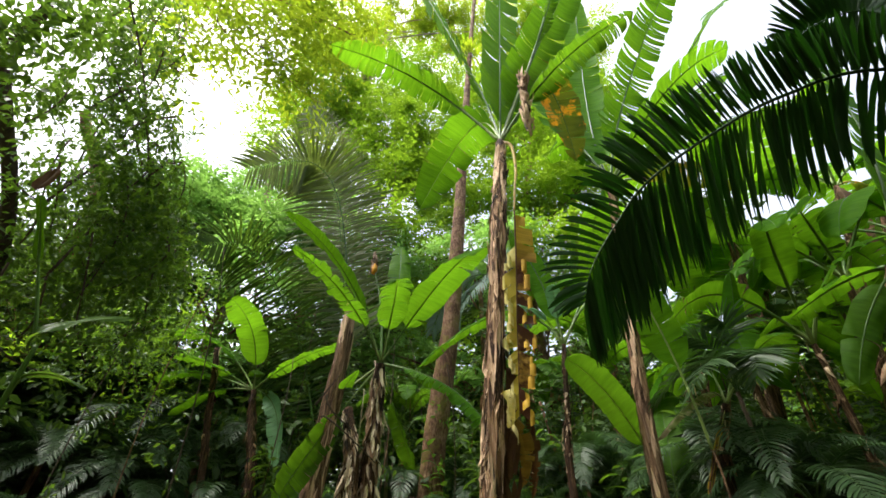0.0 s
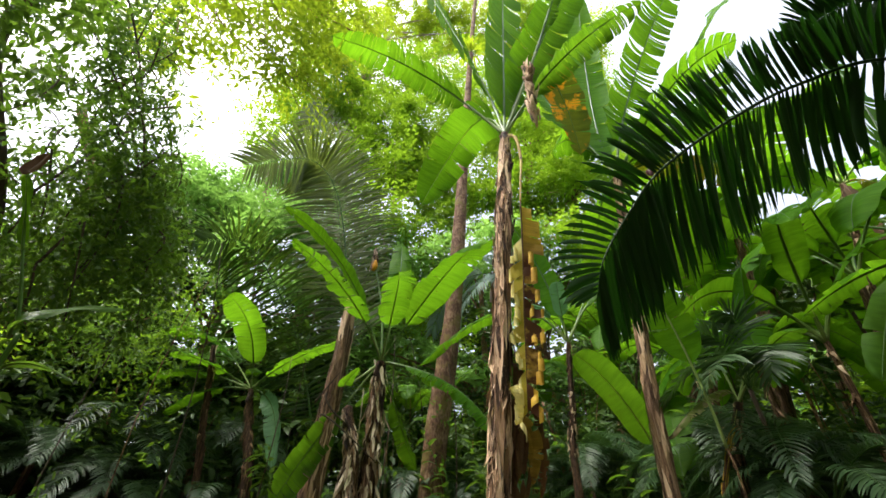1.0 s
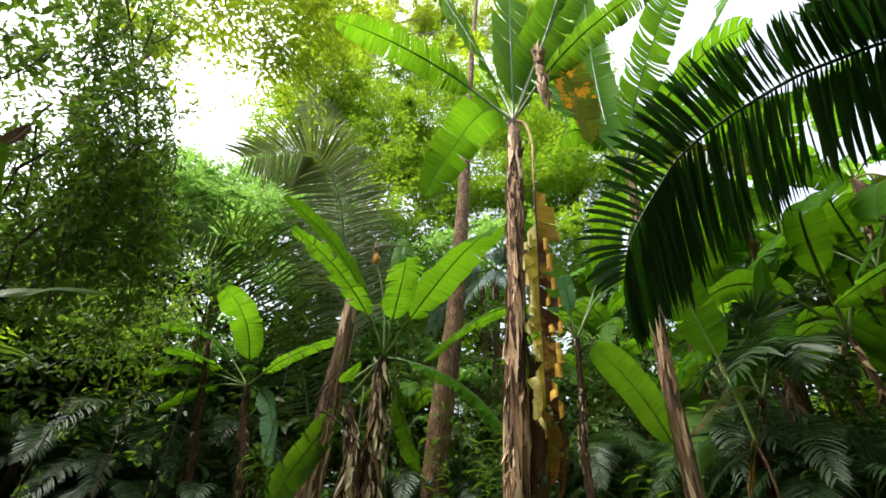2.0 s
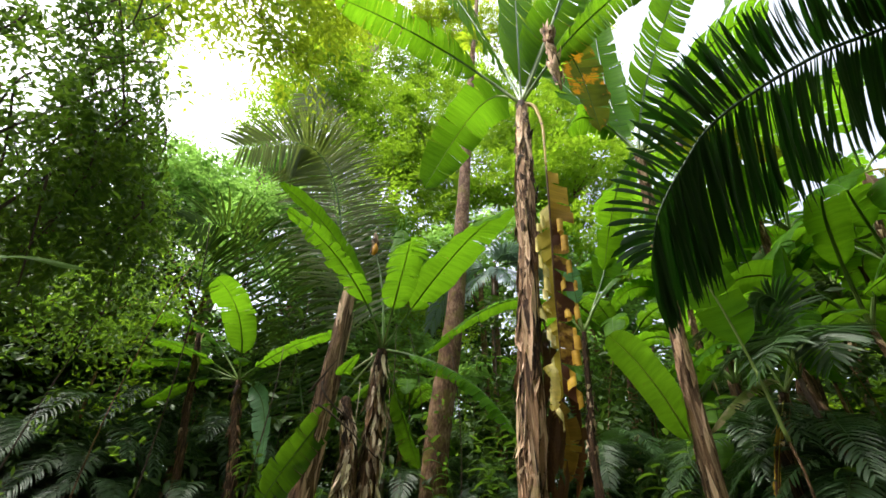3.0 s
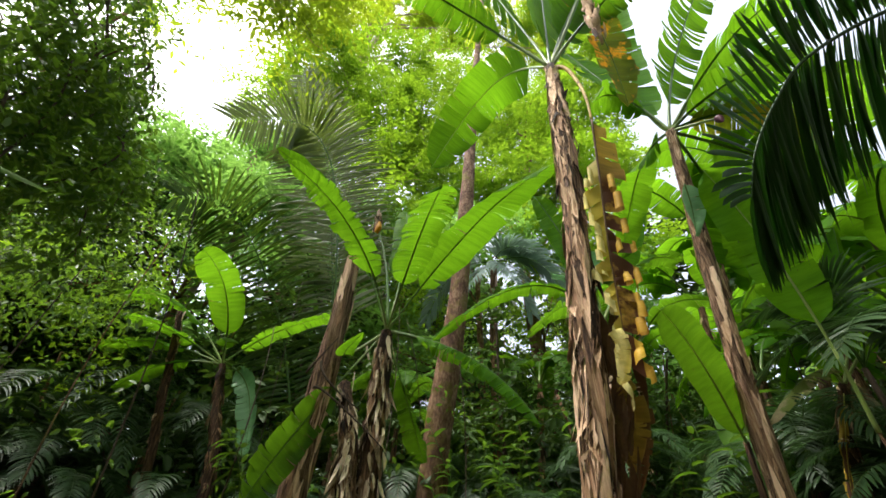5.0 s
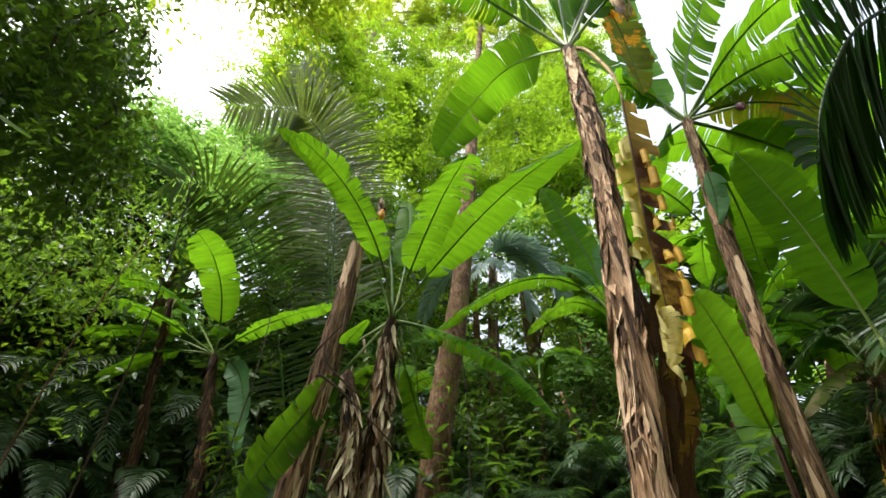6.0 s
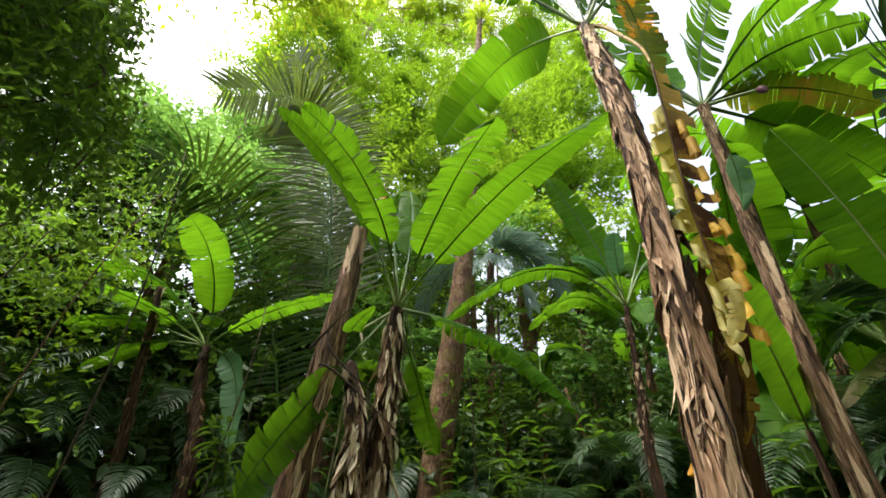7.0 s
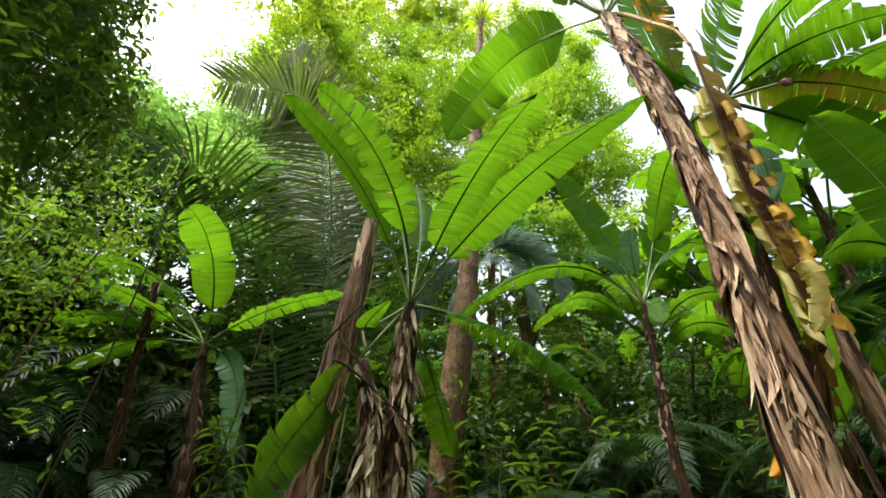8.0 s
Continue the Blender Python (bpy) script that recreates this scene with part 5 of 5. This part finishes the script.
tagged(link("vine_foliage", vine_shape, VINE, vines), kind="stuff")
for line in vine_lines[::7]:
    link("vine", tube(line, [0.011, 0.006], 5, 0.1), TWIG, vines)
for k in range(9):
    p = tops[k * 7]
    q = tops[k * 7 + 3]
    link("branch", tube(arc(p, 0.5 * (p + q) + np.array([0, 0, 0.25]), q, 10), [0.014, 0.011, 0.007], 6, 0.1, k), TWIG, vines)
banana_leaf(vines, (-3.06, 2.51, 4.1), (-3.07, 2.52, 3.98), (-3.1, 2.5, 3.84), 0.055, BROWN, BROWN, tears=0, seed=122, fold=30, droop=20, start=0.1, up=(0.3, -0.9, 0.2), rib_r=0.003, name="dead_leaf", label="brown dead leaf caught in the vines")
tree("background_tree", (-10.34, 7.81, 0), [(-9.92, 8.37, 8.24), (-10.75, 7.18, 11.51)], [0.25, 0.2, 0.12],
     [(-9.6, 7.12, 15, 0.8), (-9.6, 7.12, 16.52, 0.7), (-8.27, 7.23, 4.6, 1.1), (-7.64, 7.95, 4.8, 1.2), (-6.91, 8.64, 5.3, 1.2)],
     2600, 0.2, CANOPY, "forest tree behind the vines with sunlit leaves", MOSSY, 106, group="forest trees")
tree("forest_tree", (6.05, 15.71, 0), [(5.36, 16.06, 12.27), (6.51, 15.46, 18.95)], [0.25, 0.2, 0.12],
     [(5.58, 15.95, 22.51, 2), (6.01, 14.6, 16.16, 1.8), (7.74, 15.88, 27.86, 2.2), (5.67, 12.46, 9.88, 1.5), (3.61, 16.74, 20.61, 1.8), (6.77, 17.6, 36.09, 2.2), (-0.72, 15.44, 15.05, 1.5), (-2.66, 16.34, 19.15, 1.6)],
     26000, 0.22, CANOPY, "forest tree with a layered bright green crown", MOSSY, 107, group="forest trees")

# ---- right-hand banana grove ----
GROVE = "banana plant of the crowded grove"
banana_plant((3.6, 5.69, 0), (3.79, 5.57, 3.37), 0.05, 7, 201, GROVE + ", slim dark stem", 1.7, 0.22, BANANA)
banana_plant((4.11, 5.22, 0), (4.43, 5.21, 3.6), 0.05, 7, 202, GROVE + ", leaning dark stem", 1.9, 0.24, BANANA)
banana_plant((4.94, 5.83, 0), (5.64, 5.59, 4.66), 0.07, 6, 203, GROVE + ", tall with dry leaves", 2.3, 0.28, BANANA, shred=60)
banana_plant((3.61, 7.06, 0), (3.9, 6.9, 3.54), 0.07, 6, 204, GROVE + ", low among palms", 1.8, 0.24, BANANA)
banana_plant((4.39, 8.12, 0), (6.01, 7.02, 6.36), 0.08, 6, 205, GROVE + ", with bright backlit leaves", 2.8, 0.36, BANANA)
banana_plant((5.71, 6.22, 0), (6.62, 5.23, 5.06), 0.08, 6, 206, GROVE + ", tall", 2.6, 0.32, BANANA)
withered = banana_plant((6.44, 8.22, 0), (7.87, 6.85, 7.62), 0.08, 6, 208, GROVE + ", stem hung with dry rags", 2.6, 0.32, BANANA, shred=160)
banana_leaf(withered, (7.87, 6.85, 7.62), (8.15, 6.55, 7.3), (8.3, 6.5, 6.05), 0.2, HALF_DEAD, OCHRE, tears=10, seed=216, fold=0, droop=60, start=0.2, label="hanging leaf withered to orange and brown")
banana_leaf(withered, (7.87, 6.85, 7.62), (7.6, 6.6, 7.0), (7.45, 6.6, 5.7), 0.16, BROWN, BROWN, tears=14, gap=0.6, seed=217, fold=0, droop=80, ragged=0.5, start=0.15, label="shrivelled brown leaf hanging down the stem")
banana_plant((7.23, 8.34, 0), (8.55, 6.98, 7.1), 0.08, 6, 209, GROVE + ", tall, with dry rags", 2.6, 0.32, BANANA, shred=160)
banana_plant((4.34, 8.92, 0), (4.77, 8.71, 5.63), 0.09, 6, 210, GROVE + ", standing back in the shade", 2.4, 0.32, BANANA)
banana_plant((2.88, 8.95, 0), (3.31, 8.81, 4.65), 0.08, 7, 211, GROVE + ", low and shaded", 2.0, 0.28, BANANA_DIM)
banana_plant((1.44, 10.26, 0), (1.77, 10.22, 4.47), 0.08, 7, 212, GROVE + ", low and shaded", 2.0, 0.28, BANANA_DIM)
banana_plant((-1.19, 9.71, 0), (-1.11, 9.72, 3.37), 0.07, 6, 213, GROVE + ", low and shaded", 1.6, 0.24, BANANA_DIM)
banana_plant((4.35, 7.03, 0), (4.92, 6.28, 6.32), 0.08, 6, 214, GROVE + ", tall and backlit", 2.6, 0.36, BANANA)
banana_plant((4.09, 8.01, 0), (4.58, 7.52, 6.28), 0.08, 6, 215, GROVE + ", half hidden by the stems", 2.2, 0.32, BANANA)
banana_plant((6.33, 8.92, 0), (7.32, 8.14, 5.84), 0.08, 5, 207, GROVE + ", far back", 2.8, 0.34, BANANA)

# ---- undergrowth palms ----
UP = "low undergrowth palm with drooping feathery fronds"
rng = np.random.default_rng(77)
for k in range(30):
    w = radians(90 + rng.uniform(-62, 62))
    d = rng.uniform(8.5, 14.0)
    palm_plant((0.3 + d * math.cos(w), 0.3 + d * math.sin(w), 0.0), rng.uniform(0.8, 3.0), 7, rng.uniform(1.4, 2.4), 300 + k, UP, leaf=0.42, count=38)
for k, (x, y) in enumerate([(-6.6, 7.57), (-5.69, 7.71), (3.36, 6.17), (4.76, 6.48), (5.37, 6.77), (2.93, 8.3), (4.27, 7.95), (1.69, 9.02), (-0.96, 9.24)]):
    palm_plant((x, y, 0.0), 2.2, 9, 1.5, 350 + k, UP, leaf=0.42, count=46)

for k, ((x, y), h, mat) in enumerate([((0.32, 6.87), 1.5, PALM_SHADE), ((1.18, 7.41), 1.7, PALM_SHADE), ((2.11, 7.84), 2.4, PALM_SHADE), ((0.31, 9.13), 2.2, PALM_SHADE), ((3.67, 6.46), 2.6, PALM_SHADE), ((3.43, 5.2), 2.0, PALM_SHADE), ((3.54, 4.64), 1.9, PALM_SHADE), ((-4.89, 7.47), 1.9, PALM_SHADE), ((-4.12, 8.22), 1.7, PALM_SHADE), ((-2.66, 8.61), 1.8, PALM_SHADE)]):
    palm_plant((x, y, 0.0), h, 9, 1.25, 380 + k, UP, mat, leaf=0.34, count=52, radius=0.03)
# thin lianas that hang among the stems
rng = np.random.default_rng(92)
for k in range(22):
    w, r = radians(90 + rng.uniform(-48, 50)), rng.uniform(6.4, 9.5)
    top = np.array([0.3 + r * math.cos(w), 0.3 + r * math.sin(w), rng.uniform(3.5, 6.0)])
    low = np.array([top[0] + rng.normal(0, 0.25), top[1] + rng.normal(0, 0.25), 0.0])
    liana = root("liana", tuple(low), "thin dark liana hanging among the stems to the ground", "liana", "lianas")
    link("stem", tube(arc(low, 0.5 * (low + top) + rng.normal(0, 0.18, 3), top, 14), [0.012, 0.009, 0.007], 6, 0.15, k), (TWIG, MOSSY)[k % 2], liana)
    spots = [(*(low + (top - low) * u + rng.normal(0, 0.08, 3)), 0.14) for u in rng.uniform(0.25, 1.0, 10)]
    tagged(link("foliage", leaf_cloud(spots, 70, 0.10, 900 + k, hang=0.9), VINE, liana), kind="stuff")


# ---- shrubs and the wall of forest behind ----
def shrub(base, height, spread, count, size, seed, label, mat, name="shrub"):
    rng = np.random.default_rng(seed)
    ob = root(name, base, label, "shrub", "undergrowth shrubs")
    b = np.array(base, float)
    cs, shapes = [], []
    for _ in range(9):
        c = b + np.array([rng.normal(0, spread * 0.5), rng.normal(0, spread * 0.5), height * rng.uniform(0.2, 1.0)])
        cs.append((*c, spread * rng.uniform(0.3, 0.55)))
        shapes.append(tube(arc(b, 0.5 * (b + c) + rng.normal(0, 0.15, 3), c, 6), [0.03, 0.012], 5, 0.1))
    tagged(link("branching", joined(shapes), TWIG, ob), kind="stuff")
    tagged(link("foliage", bough_cloud(cs, count, size, seed, squash=1.0, per=7, fans=5, hang=0.3, tilt=0.45), mat, ob), kind="stuff")
    return ob


rng = np.random.default_rng(78)
for k in range(56):
    w = radians(90 + (k / 55 - 0.5) * 150 + rng.uniform(-3, 3))
    d = rng.uniform(10.0, 15.5)
    shrub((0.3 + d * math.cos(w), 0.3 + d * math.sin(w), 0.0), rng.uniform(3.0, 5.5), rng.uniform(1.5, 2.4), 3200, rng.uniform(0.16, 0.28), 400 + k, "dense dark green undergrowth shrub", SHRUB)


lobed = shrub((-5.69, 7.85, 0), 3.0, 0.7, 420, 0.12, 460, "leafy shrub with yellow-green lobed leaves", SHRUB)
for k, (x, y) in enumerate([(4.37, 6.27), (4.63, 5.82), (4.13, 6.89), (5.23, 5.84), (2.41, 8.04)]):
    shrub((x, y, 0.0), 2.4 + 0.3 * (k % 3), 1.0, 1500, 0.13, 470 + k, "low shrub with small narrow green leaves", SHRUB)
tagged(link("twig_foliage", leaf_cloud([(-5.81, 7.46, 4.11, 0.5), (-5.51, 8, 4.74, 0.4), (-5.42, 7.82, 3.76, 0.4), (-5.41, 7.29, 3.24, 0.5), (-5.53, 8.25, 5.56, 0.5)], 700, 0.11, 461, clump=14, spread=0.9), CANOPY, lobed), kind="stuff")
rng = np.random.default_rng(81)
for k in range(16):
    w = radians(90 + (k / 15 - 0.5) * 116 + rng.uniform(-3, 3))
    d = rng.uniform(12.5, 17.0)
    b = np.array([0.3 + d * math.cos(w), 0.3 + d * math.sin(w), 0.0])
    h = rng.uniform(7.0, 10.5) * (0.55 if k < 5 else 0.85 if k > 9 else 1.0)
    cs = [(*(b + [rng.normal(0, 1.4), rng.normal(0, 1.0), h * rng.uniform(0.4, 1.0)]), rng.uniform(1.1, 1.8)) for _ in range(9)]
    tree("understorey_tree", tuple(b), [tuple(b + [0.1, 0.1, h * 0.5]), tuple(b + [rng.normal(0, 0.3), 0.2, h * 0.9])], [0.13, 0.11, 0.07], cs, 9000, 0.22, SHRUB if k > 11 else (CANOPY, CANOPY_COOL)[k % 2],
         "understorey tree with layered green foliage", MOSSY, 500 + k, group="understorey trees")
# Unseen trees added outside the view to keep sky light off the undergrowth.
for k in range(11):
    w = radians((196 if k < 5 else 310) + (k if k < 5 else k - 5) * 8 + rng.uniform(-4, 4))
    d = rng.uniform(12.0, 17.0)
    b = np.array([d * math.cos(w), 1.0 + d * math.sin(w), 0.0])
    h = rng.uniform(8.0, 12.0)
    cs = [(*(b + [rng.normal(0, 1.8), rng.normal(0, 1.8), h * rng.uniform(0.2, 1.0)]), rng.uniform(1.6, 2.6)) for _ in range(8)]
    tree("forest_tree", tuple(b), [tuple(b + [0.1, 0.1, h * 0.5]), tuple(b + [rng.normal(0, 0.4), 0.2, h * 0.9])], [0.2, 0.16, 0.1], cs, 4500, 0.42, CANOPY,
         "unseen forest tree added at the clearing edge to block sky light", MOSSY, 540 + k, group="forest trees")


# Added trees behind the view, never seen; their crowns block overhead sky light.
for k, (x, y, h) in enumerate([(-6.5, -7.0, 11.0), (1.0, -8.5, 12.0), (7.5, -5.5, 11.0)]):
    cs = [(x * 0.8 + rng.uniform(-3.2, 3.2), y + rng.uniform(-2.0, 5.5), h * rng.uniform(0.75, 1.05), rng.uniform(1.6, 2.4)) for _ in range(12)]
    tree("forest_tree", (x, y, 0.0), [(x + 0.2, y + 0.2, h * 0.5), (x * 0.95, y + 0.6, h * 0.9)], [0.3, 0.24, 0.12], cs, 4000, 0.4, CANOPY,
         "unseen broad tree added behind the view to block sky light", MOSSY, 560 + k, group="forest trees")


def forest_ring():
    rng = np.random.default_rng(79)
    cs = []
    for _ in range(460):
        w, d = rng.uniform(0, 2 * math.pi), rng.uniform(19, 27)
        high = 16.0 if 50 < math.degrees(w) < 108 else (10.0 if 108 < math.degrees(w) < 150 else 11.0)
        cs.append((d * math.cos(w), d * math.sin(w) + 2, rng.uniform(0, high), rng.uniform(1.8, 3.0)))
    return leaf_cloud(cs, 150000, 0.75, 80, squash=0.9, clump=12)


tagged(link("forest_backdrop", forest_ring(), SHRUB), "wall of distant rainforest foliage", "forest", kind="stuff")


def leafy_herb(base, stalks, height, seed, size=0.42, width=0.034):
    """A clump of tall leafy stalks with narrow leaves to left and right in turn."""
    rng = np.random.default_rng(seed)
    ob = root("leafy_herb", base, "clump of tall herb stalks with narrow green leaves", "herb", "leafy herbs")
    b = np.array(base, float)
    for k in range(stalks):
        w = rng.uniform(0, 2 * math.pi)
        out = np.array([math.cos(w), math.sin(w), 0.0])
        h = height * rng.uniform(0.7, 1.1)
        line = arc(b + out * 0.1, b + out * 0.22 + [0, 0, h * 0.6], b + out * rng.uniform(0.4, 0.9) + [0, 0, h], 14)
        stalk = link("stalk", tube(line, [0.012, 0.009, 0.004], 6), GREEN_RIB, ob)
        side = np.cross(out, (0, 0, 1))
        shapes, n = [], 17
        for i in range(n):
            u = 0.35 + 0.65 * i / (n - 1)
            c = np.array([np.interp(u, np.linspace(0, 1, 15), line[:, j]) for j in range(3)])
            way = side * (1 if i % 2 else -1) + out * rng.normal(0.35, 0.2) + np.array([0, 0, rng.uniform(0.1, 0.6)])
            shapes.append(leaflet(c, way, size * rng.uniform(0.7, 1.15) * (1.1 - 0.4 * u), width * rng.uniform(0.8, 1.2), rng.uniform(0.7, 1.5), (0.1, 0.1, 1.0), segs=5, blunt=2.2))
        tagged(link("foliage", joined(shapes), HERB, stalk), kind="stuff")
    return ob


for k, (x, y, h) in enumerate([(2.55, 5.95, 2.5), (3.05, 6.5, 2.9), (3.8, 5.95, 2.7), (4.5, 5.0, 2.6), (2.3, 7.4, 3.0), (3.4, 7.7, 3.3), (0.75, 7.3, 2.6), (0.15, 7.9, 2.9), (1.35, 8.3, 3.1), (-2.35, 7.3, 2.6), (5.2, 5.6, 3.2), (-0.2, 9.5, 3.6), (2.9, 4.9, 2.1), (-3.9, 9.0, 3.2)]):
    leafy_herb((x, y, 0.0), 6, h, 950 + k)

# ---- saplings and lianas standing in the shade ----
rng = np.random.default_rng(90)
for k in range(26):
    w, d = radians(90 + rng.uniform(-58, 58)), rng.uniform(8.0, 13.5)
    b = np.array([0.3 + d * math.cos(w), 0.3 + d * math.sin(w), 0.0])
    h = rng.uniform(3.5, 7.0)
    t = b + np.array([rng.normal(0, 0.35), rng.normal(0, 0.35), h])
    sapling = root("sapling", tuple(b), "thin dark forest sapling with a few leaves", "sapling", "saplings")
    line = arc(b, 0.5 * (b + t) + rng.normal(0, 0.12, 3), t, 12)
    r = rng.uniform(0.018, 0.05)
    link("stem", tube(line, [r, r * 0.8, r * 0.5], 7, 0.08, k), (TWIG, MOSSY, PALE_BARK)[k % 3], sapling)
    cs = [(*(line[int(j)] + rng.normal(0, 0.25, 3)), 0.35) for j in rng.uniform(5, 12, 7)]
    tagged(link("foliage", leaf_cloud(cs, 320, 0.2, 700 + k, clump=6, spread=0.6), SHRUB, sapling), kind="stuff")

# ---- strap-leaved fern perched on the tall trunk ----
nest = np.array((0.56, 8.66, 16.2))
fern = root("epiphyte_fern", tuple(nest), "bright strap-leaved fern perched on the tree trunk", "fern")
for k in range(16):
    w = k * 2.4
    e = np.array([math.cos(w), math.sin(w), 0])
    banana_leaf(fern, nest + e * 0.08, nest + e * 0.35 + [0, 0, 0.3], nest + e * 0.65 + [0, 0, 0.12], 0.045, CANOPY_WARM, GREEN_RIB, tears=0, seed=800 + k, start=0.05, rib_r=0.006)
